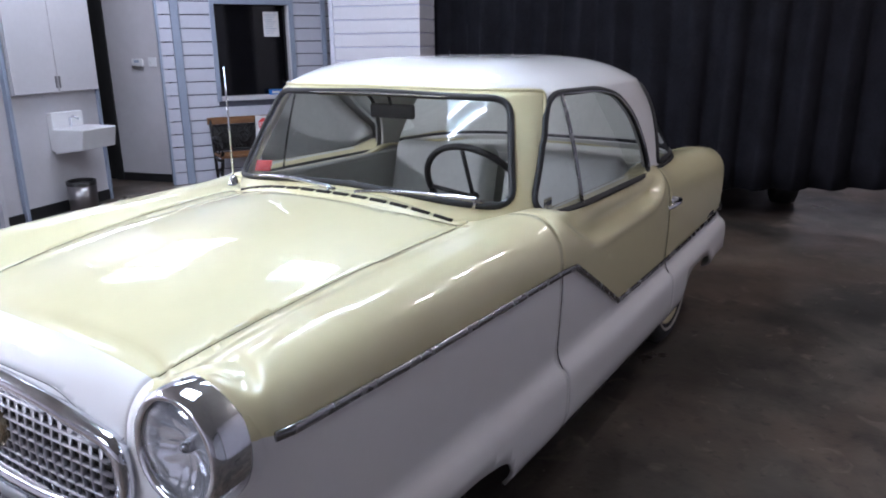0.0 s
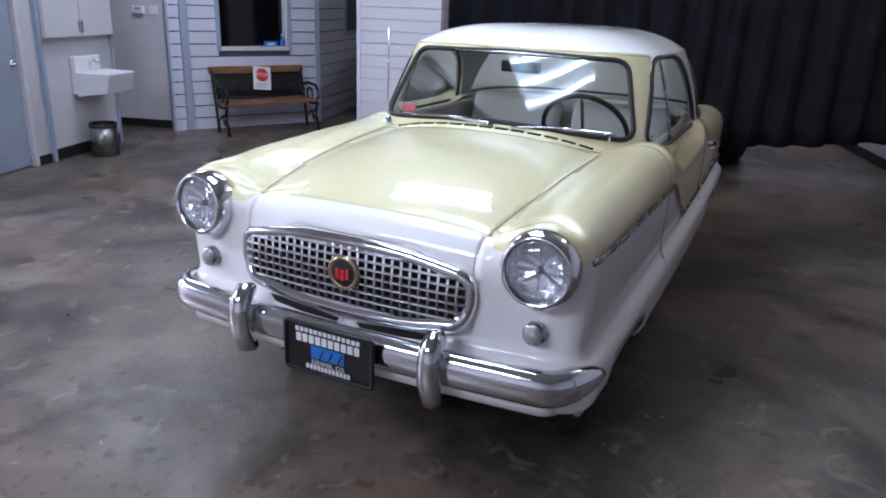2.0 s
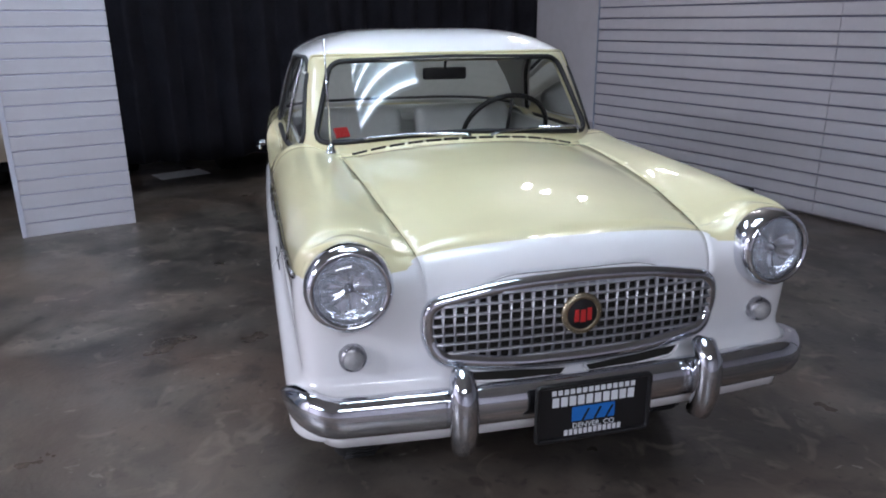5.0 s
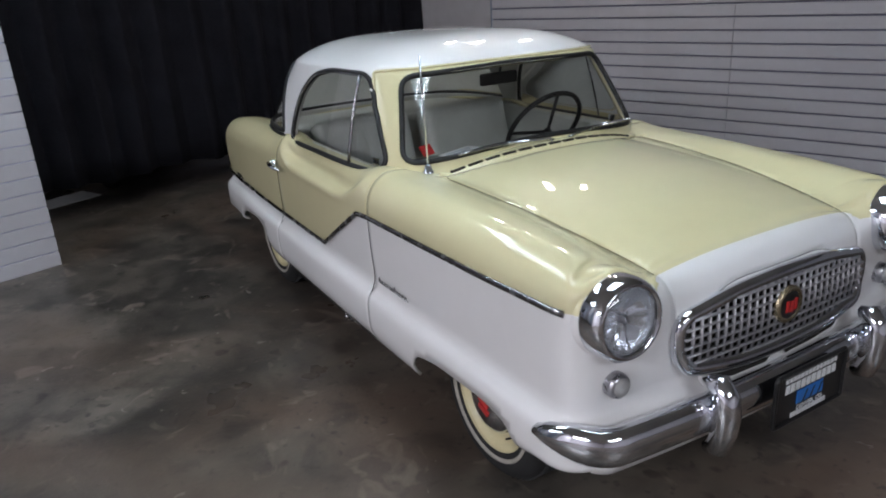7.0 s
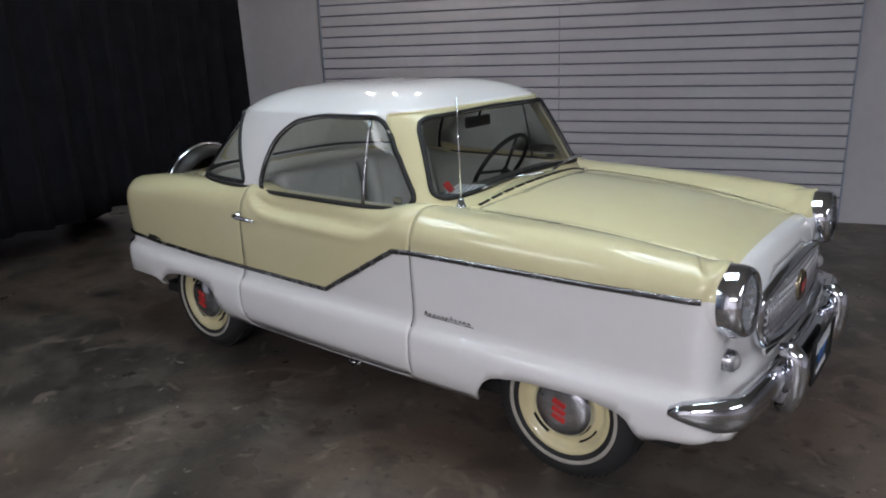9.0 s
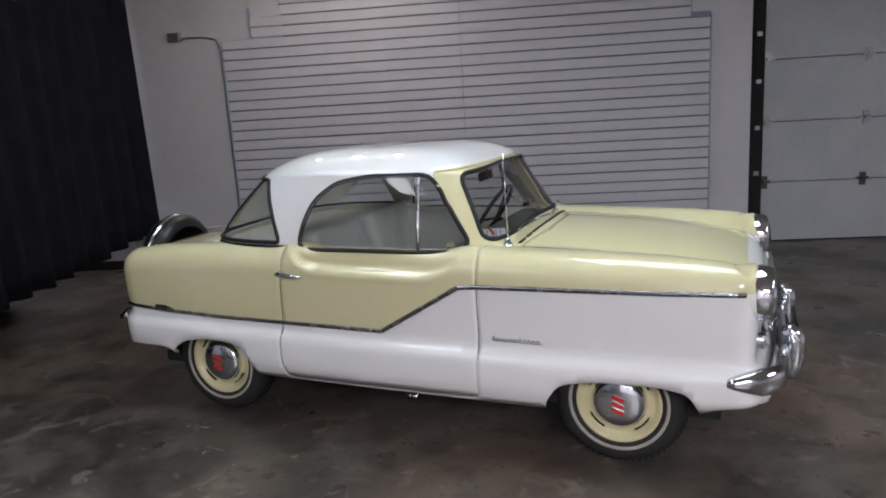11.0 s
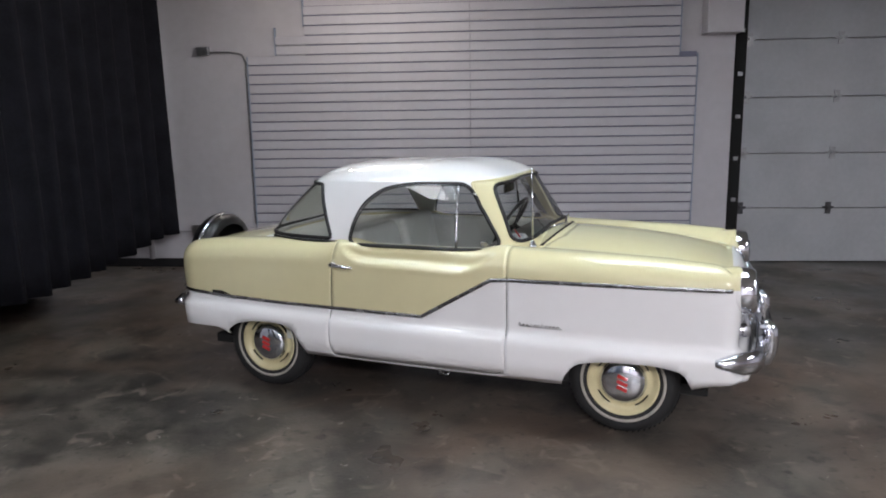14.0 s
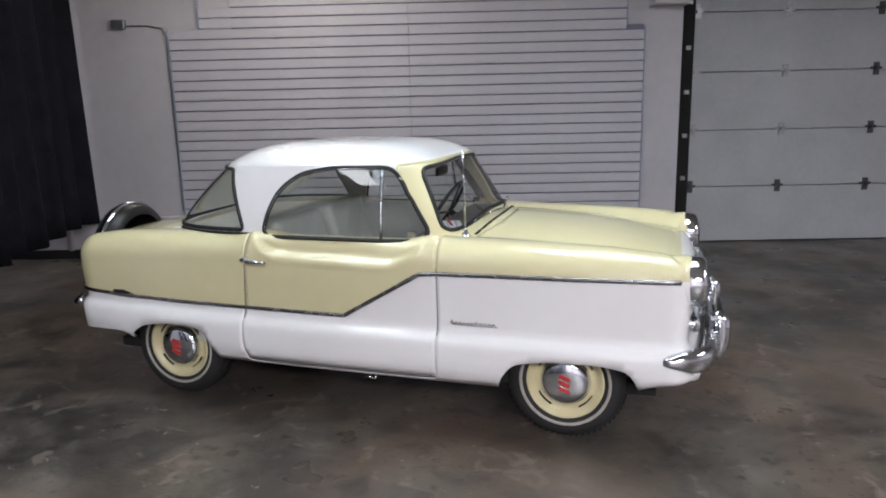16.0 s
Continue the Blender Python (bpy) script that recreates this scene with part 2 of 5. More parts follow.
# ---- the room ----
PLASTER = mat("lilac_white_wall_paint", (0.54, 0.52, 0.55), 0.75, vary=0.10, scale=1.3, bump=0.0015, bump_scale=90)
SLAT = mat("white_slatwall_laminate", (0.53, 0.515, 0.555), 0.5, vary=0.07, scale=2.0, rough_vary=0.1)
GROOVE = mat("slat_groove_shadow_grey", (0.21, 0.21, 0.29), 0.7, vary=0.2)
CEIL = mat("grey_ceiling_board", (0.50, 0.49, 0.46), 0.85, vary=0.12, scale=1.5, bump=0.002, bump_scale=50)
VELVET = mat("black_curtain_cloth", (0.014, 0.014, 0.019), 0.9, spec=0.15, vary=0.4, scale=5, bump=0.001, bump_scale=300)
SIDING = mat("lilac_grey_lap_siding", (0.55, 0.56, 0.64), 0.55, vary=0.08, scale=3)
# core colour that carries the shadow lines under the siding laps
LAP_SHADOW = mat("lap_shadow_paint", (0.10, 0.105, 0.14), 0.8, vary=0.2)
TRIM_GREY = mat("blue_grey_trim_paint", (0.30, 0.35, 0.45), 0.5, vary=0.1)
DOOR_BLUE = mat("blue_grey_door_paint", (0.30, 0.34, 0.42), 0.45, vary=0.1, scale=2)
BASE_BLACK = mat("black_vinyl_base", (0.015, 0.015, 0.017), 0.5, vary=0.3)
GARAGE = mat("off_white_garage_door_steel", (0.43, 0.44, 0.46), 0.45, vary=0.12, scale=2.5, bump=0.001, bump_scale=180)
ZINC = mat("galvanised_steel", (0.42, 0.42, 0.43), 0.35, 0.9, vary=0.3, scale=20)
ZINC_DARK = mat("tarnished_steel", (0.10, 0.10, 0.105), 0.45, 0.8, vary=0.3, scale=20)
WOOD = mat("varnished_bench_wood", (0.27, 0.13, 0.055), 0.45, vary=0.5, scale=6, stretch=(1, 12, 12), bump=0.001)
IRON = mat("black_cast_iron", (0.014, 0.013, 0.013), 0.5, 0.4, vary=0.3, bump=0.001)
PORCELAIN = mat("white_plastic_basin", (0.72, 0.72, 0.74), 0.3, vary=0.06, coat=0.3)
BRUSHED = mat("brushed_steel", (0.34, 0.33, 0.34), 0.3, 1.0, vary=0.2, scale=4, stretch=(1, 1, 0.1))
# opaque pane; the darkness of the room behind is put into its colour
UNLIT_PANE = mat("pane_painted_unlit", (0.004, 0.004, 0.005), 0.08, vary=0.2)
CABINET = mat("pale_grey_cabinet_laminate", (0.56, 0.55, 0.58), 0.5, vary=0.06, scale=3)
PAPER = mat("white_paper", (0.72, 0.72, 0.73), 0.7, vary=0.08, scale=12)


def floor_material():
    """Worn stained concrete with a thin sealer, dark drips and paler scuffs."""
    m = mat("stained_sealed_concrete", (0.088, 0.076, 0.064), 0.38, second=(0.036, 0.033, 0.030), scale=0.75, bump=0.0012, bump_scale=45, rough_vary=0.14)
    nt = m.node_tree
    b = nt.nodes["Principled BSDF"]
    co = nt.nodes.new("ShaderNodeTexCoord")
    base = b.inputs["Base Color"].links[0].from_socket

    def layer(base, scale, low, high, colour, strength, detail=6, distort=0.0):
        n = nt.nodes.new("ShaderNodeTexNoise")
        n.inputs["Scale"].default_value, n.inputs["Detail"].default_value, n.inputs["Distortion"].default_value = scale, detail, distort
        nt.links.new(co.outputs["Object"], n.inputs["Vector"])
        r = nt.nodes.new("ShaderNodeMapRange")
        r.inputs[1].default_value, r.inputs[2].default_value, r.inputs[4].default_value = low, high, strength
        nt.links.new(n.outputs["Fac"], r.inputs[0])
        mix = nt.nodes.new("ShaderNodeMix")
        mix.data_type = "RGBA"
        mix.inputs[7].default_value = (*colour, 1)
        nt.links.new(r.outputs[0], mix.inputs[0])
        nt.links.new(base, mix.inputs[6])
        return mix.outputs[2]

    base = layer(base, 1.6, 0.44, 0.76, (0.20, 0.175, 0.145), 0.75, 9, 0.9)
    base = layer(base, 2.4, 0.53, 0.74, (0.03, 0.027, 0.025), 0.8, 8, 0.5)
    base = layer(base, 6.5, 0.66, 0.72, (0.022, 0.02, 0.019), 0.8, 2)
    base = layer(base, 0.8, 0.46, 0.78, (0.17, 0.105, 0.072), 0.6, 8, 0.8)
    base = layer(base, 11.0, 0.70, 0.74, (0.30, 0.28, 0.25), 0.7, 3, 1.0)
    base = layer(base, 4.2, 0.52, 0.66, (0.026, 0.023, 0.021), 0.6, 10, 0.6)
    base = layer(base, 19.0, 0.60, 0.68, (0.02, 0.018, 0.017), 0.55, 6, 0.3)
    base = layer(base, 5.5, 0.60, 0.70, (0.24, 0.20, 0.165), 0.55, 9, 1.2)
    base = layer(base, 0.55, 0.50, 0.62, (0.135, 0.098, 0.074), 0.5, 7, 1.4)
    nt.links.new(base, b.inputs["Base Color"])
    return m


CONCRETE = floor_material()


def structure(name, bm, material, label, category, smooth=False):
    ob = part(name, bm, material, None, label, smooth, ROOM.copy())
    return tagged(ob, label, category, kind="structure")


structure("floor", box_bm(-9.5, 8.5, -9.5, 5.2, -0.15, 0), CONCRETE, "stained grey-brown sealed concrete workshop floor", "floor")
structure("ceiling", box_bm(-9.5, 8.5, -9.5, 5.2, 3.24, 3.36), CEIL, "flat grey painted ceiling board", "ceiling")
wall_n = structure("wall_north", box_bm(-9.3, 2.65, 3.40, 3.62, 0, 3.24), PLASTER, "pale lilac-white plaster wall behind the slatwall", "wall")
structure("wall_north_east", box_bm(2.5, 8.5, 4.05, 4.25, 0, 3.24), PLASTER, "pale plaster wall round the garage door", "wall")
structure("wall_west", box_bm(-8.55, -8.33, -9.3, 3.40, 0, 3.24), PLASTER, "pale plaster wall at the far end", "wall")
structure("wall_east", box_bm(8.3, 8.5, -9.3, 4.05, 0, 3.24), PLASTER, "plain pale plaster wall behind the walk", "wall")
structure("wall_south", box_bm(-9.3, 8.3, -9.5, -9.3, 0, 3.24), PLASTER, "plain pale plaster wall of the hall", "wall")
structure("baseboard_north", box_bm(-8.3, -2.56, 3.378, 3.40, 0, 0.10, 0.004), BASE_BLACK, "black vinyl base strip along the wall", "baseboard")
structure("wall_soffit", box_bm(2.30, 2.655, 3.16, 3.40, 2.46, 3.24, 0.006), PLASTER, "boxed-in plaster soffit corner beside the garage door", "wall")

# slatwall panelling with a stepped outline: each board is a piece
slatwall = empty("slatwall", "white slatwall panelling with dark grooves and stepped top corners", "wall panel", ROOM.copy(), kind="structure")
# backing darker than the boards: the grooves' shadow is put into its colour
part("backing", box_bm(-2.53, 2.26, 3.384, 3.398, 0.02, 2.3), GROOVE, slatwall, "grooves with shadow grey painted in between the boards")
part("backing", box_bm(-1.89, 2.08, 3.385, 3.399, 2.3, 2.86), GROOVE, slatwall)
PITCH = 0.1016
SLAT_MESH = {}
for k in range(28):
    z0 = 0.02 + k * PITCH
    top = z0 + PITCH
    u0 = -2.53 if top < 2.36 else -2.21 if top < 2.66 else -1.89
    u1 = 2.26 if top < 2.30 else 2.08
    for a, b in ((u0, -0.10), (-0.098, u1)):
        key = (a, b)
        if key not in SLAT_MESH:
            bm = box_bm(a, b, 3.362, 3.384, 0.0, PITCH - 0.013, 0.003, seg=1)
            me = bpy.data.meshes.new("board")
            bm.to_mesh(me)
            bm.free()
            me.materials.append(SLAT)
            SLAT_MESH[key] = me
        ob = new("board", SLAT_MESH[key])
        ob.parent = slatwall
        ob.location = (0, random.uniform(-0.001, 0.001), z0)
for (u, z0, z1) in ((-2.535, 0, 2.34), (2.266, 0, 2.28), (-2.215, 2.35, 2.64), (-1.895, 2.65, 2.95), (2.086, 2.29, 2.95)):
    part("edge_strip", box_bm(u - 0.006, u + 0.006, 3.356, 3.396, z0, z1), TRIM_GREY, slatwall, "thin grey edge strip")

# garage door with sections and hinges
g = empty("door_1", "off-white sectional overhead garage door, shut, with steel hinges", "garage door", ROOM.copy(), kind="structure")
for k in range(5):
    part("section", box_bm(2.848, 7.6, 3.70, 3.75, 0.01 + k * 0.605, 0.607 + k * 0.605, 0.006), GARAGE, g)
    for j in range(5):
        if k:
            u, z = 2.89 + j * 0.94, k * 0.605 + 0.012
            bm = box_bm(u - 0.06, u + 0.06, 3.688, 3.699, z - 0.012, z + 0.014, 0.003)
            box_bm(u - 0.028, u + 0.028, 3.684, 3.698, z - 0.07, z + 0.06, bm=bm)
            box_bm(u - 0.018, u + 0.018, 3.655, 3.69, z - 0.016, z + 0.018, bm=bm)
            part("hinge", bm, ZINC_DARK if j == 2 or k == 1 else ZINC, g, "galvanised hinge")
part("track", box_bm(2.66, 2.838, 3.61, 3.68, 0, 3.2, 0.004), SHADE, g, "black vertical track channel")
bm = bmesh.new()
for k in range(7):
    box_bm(2.755, 2.80, 3.585, 3.612, 0.25 + k * 0.45, 0.29 + k * 0.45, bm=bm)
part("roller_bracket", bm, ZINC, g, "steel track brackets")
part("header_seal", box_bm(2.80, 7.6, 3.62, 3.72, 3.04, 3.12), SHADE, g, "black rubber header seal")

# curtain: pleated cloth on rings
def curtain():
    th = empty("curtain", "floor-length black pleated curtain on chrome rings", "curtain", ROOM.copy())
    rng = random.Random(4)
    n = 420
    verts, faces = [], []
    v0, v1, rows = -1.5, 3.37, 14
    for i in range(n + 1):
        v = v0 + (v1 - v0) * i / n
        w = v * 2 * math.pi / 0.29
        for r in range(rows + 1):
            z = 3.14 - (3.14 - (0.27 + 0.15 * min(max((v - 1.5) / 1.9, 0), 1))) * r / rows
            f = r / rows
            amp = 0.035 + 0.03 * f
            du = amp * math.sin(w + 0.5 * math.sin(v * 3.1 + f * 1.4)) + 0.018 * math.sin(v * 7.3 + f * 2.0) * f + 0.03 * math.sin(v * 1.7)
            u = -3.49 - 0.16 * (v1 - v) / 4.9 + du
            verts.append((u, v + 0.012 * f * math.sin(w * 2 + v), z + 0.012 * math.sin(v * 5) * f))
    for i in range(n):
        for r in range(rows):
            a = i * (rows + 1) + r
            faces.append((a, a + 1, a + rows + 2, a + rows + 1))
    cloth = obj("cloth", verts, faces, VELVET, th)
    s = cloth.modifiers.new("thickness", "SOLIDIFY")
    s.thickness = 0.004
    vv, ff = tube([(-3.65, v0, 3.08), (-3.50, v1, 3.08)], 0.016, 10)
    obj("rod", vv, ff, ZINC, th, "steel curtain rod")
    k = v0 + 0.06
    while k < v1:
        vv, ff = tube([(-3.43 - 0.16 * (v1 - k) / 4.9, k + 0.032 * math.cos(a * math.pi / 8), 3.08 + 0.032 * math.sin(a * math.pi / 8)) for a in range(16)], 0.008, 6, True, up=(1, 0, 0))
        obj("ring", vv, ff, CHROME, th, "chrome eyelet ring")
        k += 0.29
    return th


curtain()

# freestanding slatwall column
col = empty("display_column", "freestanding white slatwall display column with dark grooves", "display column", ROOM.copy())
LILAC = mat("pale_lilac_groove", (0.44, 0.44, 0.60), 0.6, vary=0.1)
part("core", box_bm(-3.046, -2.711, -1.743, -1.027, 0, 2.46), LILAC, col)
for k in range(25):
    z0 = k * PITCH
    if k == 0:
        first = box_bm(-3.055, -2.702, -1.752, -1.018, 0.0, PITCH - 0.007, 0.003, seg=1)
        ob = part("board", first, SLAT, col)
        board = ob.data
    else:
        ob = new("board", board)
        ob.parent = col
    ob.location = (0, 0, z0)
part("corner_strip", box_bm(-2.715, -2.695, -1.768, -1.735, 0, 2.46, 0.003), SIDING, col, "pale corner strip")

# ---- lamps of the place ----
TUBE = glow("fluorescent_tube_glow", (0.90, 0.95, 1.0), 26.0)
BULB = glow("bulb_glow", (1.0, 0.93, 0.88), 60.0)
PANEL = mat("white_reflector_panel", (0.7, 0.74, 0.78), 0.5, vary=0.05)


DIFFUSE = glow("lit_reflector_panel", (0.50, 0.66, 0.74), 2.2)


DIM = glow("soft_fluorescent_glow", (0.93, 0.95, 1.0), 9.0)


def troffer(u0, u1, v0, v1, count, lit=TUBE):
    th = empty("fluorescent_light", "wide fluorescent ceiling fitting with lit tubes", "ceiling light", ROOM @ Matrix.Translation(((u0 + u1) / 2, (v0 + v1) / 2, 3.24)), "fluorescent ceiling lights")
    w, h = (u1 - u0) / 2, (v1 - v0) / 2
    part("tray", box_bm(-w, w, -h, h, -0.03, 0, 0.003), DIFFUSE, th, "lit white reflector tray")
    for s in (-1, 1):
        part("end_rail", box_bm(-w, w, s * h - 0.03, s * h + 0.03, -0.075, -0.03, 0.003), PANEL, th, "white end rail")
    for k in range(5):
        y = -h + (k + 1) * 2 * h / 6
        part("baffle", box_bm(-w, w, y - 0.004, y + 0.004, -0.05, -0.031), ZINC, th, "thin metal baffle")
    for k in range(count):
        x = w - 0.08 - k * (2 * w - 0.16) / (count - 1)
        v_, f_ = tube([(x, -h + 0.04, -0.062), (x, h - 0.04, -0.062)], 0.021, 8)
        obj("tube", v_, f_, lit, th, "lit fluorescent tube")
    return th


troffer(0.40, 1.68, -1.30, -0.08, 7)
troffer(-1.55, -1.0, -1.45, -0.10, 3)
troffer(-1.75, -1.2, -4.0, -2.95, 3, DIM)
# fill lamp and unseen fitting, added to brighten the car's right side
area("hall_light", 1.3, -6.8, 3.14, 2.5, 1.2, 430, (0.95, 0.94, 1.0))
troffer(0.55, 3.05, -7.4, -6.2, 8, DIM)
# fill lamp and unseen fitting, added to brighten the car's front
area("front_light", 5.4, -2.8, 3.14, 1.2, 2.4, 110, (0.93, 0.94, 1.0))
troffer(4.8, 6.0, -4.0, -1.6, 6, DIM)
area("back_light", -5.6, 2.4, 3.14, 1.2, 0.3, 30, (0.93, 0.94, 1.0))
troffer(-6.2, -5.0, 2.2, 2.6, 2, DIM)
# added fill lamp with no fitting, brightens the entry corner
area("entry_light", -2.4, -3.6, 3.15, 1.0, 1.0, 34, (0.90, 0.94, 1.0))
for u, v in ((-1.62, 2.02), (-1.12, 1.90), (-0.72, 2.11)):
    th = empty("spot_lamp", "bare lit spotlight bulb on a ceiling stem", "spotlight", ROOM @ Matrix.Translation((u, v, 2.9)), "spotlights on the ceiling")
    vv, ff = lathe([(-0.055, 0.0005), (-0.05, 0.03), (-0.02, 0.048), (0.02, 0.045), (0.06, 0.025)], 20, "z")
    obj("bulb", vv, ff, BULB, th, "lit bulb")
    vv, ff = tube([(0, 0, 0.05), (0.0, 0, 0.34)], [0.022, 0.012], 8)
    obj("stem", vv, ff, ZINC, th, "metal stem")
    bulb_light("spot_light", u, v, 2.80, 6, (1.0, 0.93, 0.88))

# ---- the office corner with lap siding ----
def on_wall(a, b):
    """A frame on a wall from a to b in the room's plan: x along it, y out of it, z up."""
    d = Vector((b[0] - a[0], b[1] - a[1], 0)).normalized()
    n = Vector((d.y, -d.x, 0))
    m = Matrix(((d.x, n.x, 0, a[0]), (d.y, n.y, 0, a[1]), (0, 0, 1, 0), (0, 0, 0, 1)))
    return ROOM @ m


LAP = 0.135
A, B, C = (-3.80, -4.16), (-5.02, -2.98), (-8.33, -2.98)
OFFICE = on_wall(A, B)
LONG = 1.697


def lap_board(x0, x1, parent, z, meshes={}):
    key = (round(x0, 3), round(x1, 3))
    if key not in meshes:
        h = LAP - 0.012  # a gap between boards that bares the core in painted lap shadow
        v = [(x0, 0.0, 0), (x1, 0.0, 0), (x1, 0.019, 0.002), (x0, 0.019, 0.002), (x0, 0.014, h), (x1, 0.014, h), (x0, 0.0, h + 0.002), (x1, 0.0, h + 0.002)]
        f = [(0, 1, 2, 3), (3, 2, 5, 4), (4, 5, 7, 6), (0, 3, 4, 6), (1, 7, 5, 2), (0, 6, 7, 1)]
        me = bpy.data.meshes.new("board")
        me.from_pydata(v, [], f)
        me.materials.append(SIDING)
        meshes[key] = me
    ob = new("board", meshes[key])
    ob.parent = parent
    ob.location = (0, 0, z)


def office_wall():
    w = empty("wall_office", "lilac-grey lap siding office wall with a serving window", "wall", OFFICE, kind="structure")
    part("core", box_bm(0, 0.50, -0.14, -0.001, 0, 3.24), LAP_SHADOW, w, "lap shadow lines painted dark between the boards")
    part("core", box_bm(1.30, LONG, -0.14, -0.001, 0, 3.24), LAP_SHADOW, w, "lap shadow lines painted dark between the boards")
    part("core", box_bm(0.50, 1.30, -0.14, -0.001, 0, 0.91), LAP_SHADOW, w, "lap shadow lines painted dark between the boards")
    part("core", box_bm(0.50, 1.30, -0.14, -0.001, 1.86, 3.24), LAP_SHADOW, w, "lap shadow lines painted dark between the boards")
    k = 0
    while k * LAP < 3.2:
        z = k * LAP
        if z + LAP < 0.92 or z > 1.84:
            lap_board(0.15, LONG - 0.03, w, z)
        else:
            lap_board(0.15, 0.47, w, z)
            lap_board(1.33, LONG - 0.03, w, z)
        lap_board(-0.06, 0.06, w, z)
        k += 1
    part("corner_board", box_bm(0.065, 0.145, 0.0, 0.035, 0, 3.24, 0.004), TRIM_GREY, w, "blue-grey vertical trim board")
    part("corner_board", box_bm(LONG - 0.035, LONG + 0.02, 0.0, 0.03, 0, 3.24, 0.004), TRIM_GREY, w, "blue-grey corner trim")
    part("corner_board", box_bm(-0.085, -0.06, -0.05, 0.03, 0, 3.24, 0.004), TRIM_GREY, w)
    win = empty("window_1", "dark office window in a blue-grey frame", "window", OFFICE, kind="structure")
    for x0, x1, z0, z1 in ((0.455, 0.50, 0.86, 1.91), (1.30, 1.35, 0.86, 1.91), (0.50, 1.30, 1.86, 1.91)):
        part("window_frame", box_bm(x0, x1, -0.02, 0.034, z0, z1, 0.004), TRIM_GREY, win)
    part("window_sill", box_bm(0.50, 1.30, -0.05, 0.05, 0.865, 0.912, 0.004), CABINET, win, "pale window sill")
    part("pane", box_bm(0.50, 1.30, -0.09, -0.08, 0.91, 1.86), UNLIT_PANE, win, "pane painted black for the unlit room behind")
    part("edge_trim", box_bm(1.285, 1.299, -0.08, 0.012, 0.915, 1.855), PORCELAIN, win, "white inner edge")
    b = empty("tissue_box", "small blue and white cardboard box on the sill", "box", OFFICE @ pose(1.10, 0.0, 0.912))
    part("carton", box_bm(-0.075, 0.075, -0.03, 0.03, 0, 0.055, 0.003), BLUE, b)
    part("band", box_bm(-0.05, 0.03, -0.0325, 0.0325, 0.012, 0.04), PAPER, b, "white printed band")
    v, f = lathe([(0, 0.028), (0.06, 0.028), (0.085, 0.012), (0.11, 0.010), (0.112, 0.0005)], 20, "z")
    bt = empty("spray_bottle", "small clear blue bottle on the sill", "bottle", OFFICE @ pose(1.245, 0.0, 0.912))
    obj("bottle", v, f, BLUE, bt)
    v, f = lathe([(0.112, 0.0005), (0.113, 0.012), (0.14, 0.012), (0.142, 0.0005)], 14, "z")
    obj("cap", v, f, PORCELAIN, bt, "white cap")
    n = empty("notice", "white printed paper notice taped in the window", "paper", OFFICE @ pose(1.12, -0.070, 1.66))
    part("sheet", box_bm(-0.085, 0.085, -0.002, 0.002, -0.13, 0.13), PAPER, n)
    for k in range(9):
        part("text_line", box_bm(-0.065, 0.06 - 0.02 * (k % 3), 0.002, 0.003, 0.095 - k * 0.024, 0.101 - k * 0.024), TRIM_GREY, n)
    part("sign_rail", box_bm(0.25, 1.25, 0.02, 0.03, 2.02, 2.03), BLACK, w)
    for k in range(9):
        part("sign_letter", box_bm(0.32 + k * 0.1, 0.385 + k * 0.1, 0.02, 0.03, 1.985, 2.075), BLACK, w, "black raised sign shape")


office_wall()
side = empty("wall_office_side", "shaded lap siding side wall of the office", "wall", on_wall(B, C), kind="structure")
part("core", box_bm(0, 3.31, -0.14, -0.001, 0, 3.24), LAP_SHADOW, side, "lap shadow lines painted dark between the boards")
for k in range(24):
    lap_board(0.03, 3.3, side, k * LAP)
win2 = empty("window_2", "narrow dark side window", "window", on_wall(B, C), kind="structure")
part("window_frame", box_bm(1.02, 1.60, -0.01, 0.032, 1.0, 1.82, 0.004), TRIM_GREY, win2)
part("pane", box_bm(1.08, 1.54, 0.020, 0.036, 1.06, 1.76), UNLIT_PANE, win2, "side pane painted black for the unlit room behind")

# entry wall with door, cabinet and basin
structure("wall_entry", box_bm(-1.98, -0.45, -4.52, -4.38, 2.10, 3.24), PLASTER, "pale plaster wall over the entry door", "wall")
structure("wall_entry_end", box_bm(-2.98, -1.98, -4.52, -4.38, 0, 3.24), CABINET, "pale grey wall with a cabinet and basin", "wall")
structure("wall_entry_long", box_bm(-0.80, -0.45, -4.52, -4.38, 0, 2.10), PLASTER, "pale plaster entry wall", "wall")
structure("trim_entry_corner", box_bm(-2.0, -1.965, -4.38, -4.335, 0, 3.24, 0.003), TRIM_GREY, "blue-grey vertical corner trim", "trim")
structure("trim_entry_end", box_bm(-3.0, -2.97, -4.53, -4.355, 0, 3.24, 0.003), TRIM_GREY, "blue-grey wall end trim", "trim")
structure("baseboard_entry", box_bm(-2.965, -2.005, -4.378, -4.365, 0, 0.10, 0.003), BASE_BLACK, "black vinyl base strip", "baseboard")
structure("baseboard_entry_frame", box_bm(-1.96, -1.80, -4.378, -4.360, 0, 0.08, 0.003), BASE_BLACK, "short black base strip by the door", "baseboard")
structure("wall_door_side", box_bm(-1.965, -1.80, -4.52, -4.382, 0, 2.10), PLASTER, "narrow white wall strip beside the door", "wall")
d = empty("door_2", "shut blue-grey flush door with a steel lever", "door", ROOM.copy(), kind="structure")
part("leaf", box_bm(-1.755, -0.85, -4.45, -4.405, 0.01, 2.06, 0.004), DOOR_BLUE, d)
part("frame", box_bm(-1.80, -1.758, -4.46, -4.36, 0, 2.10, 0.004), CABINET, d, "pale steel door frame")
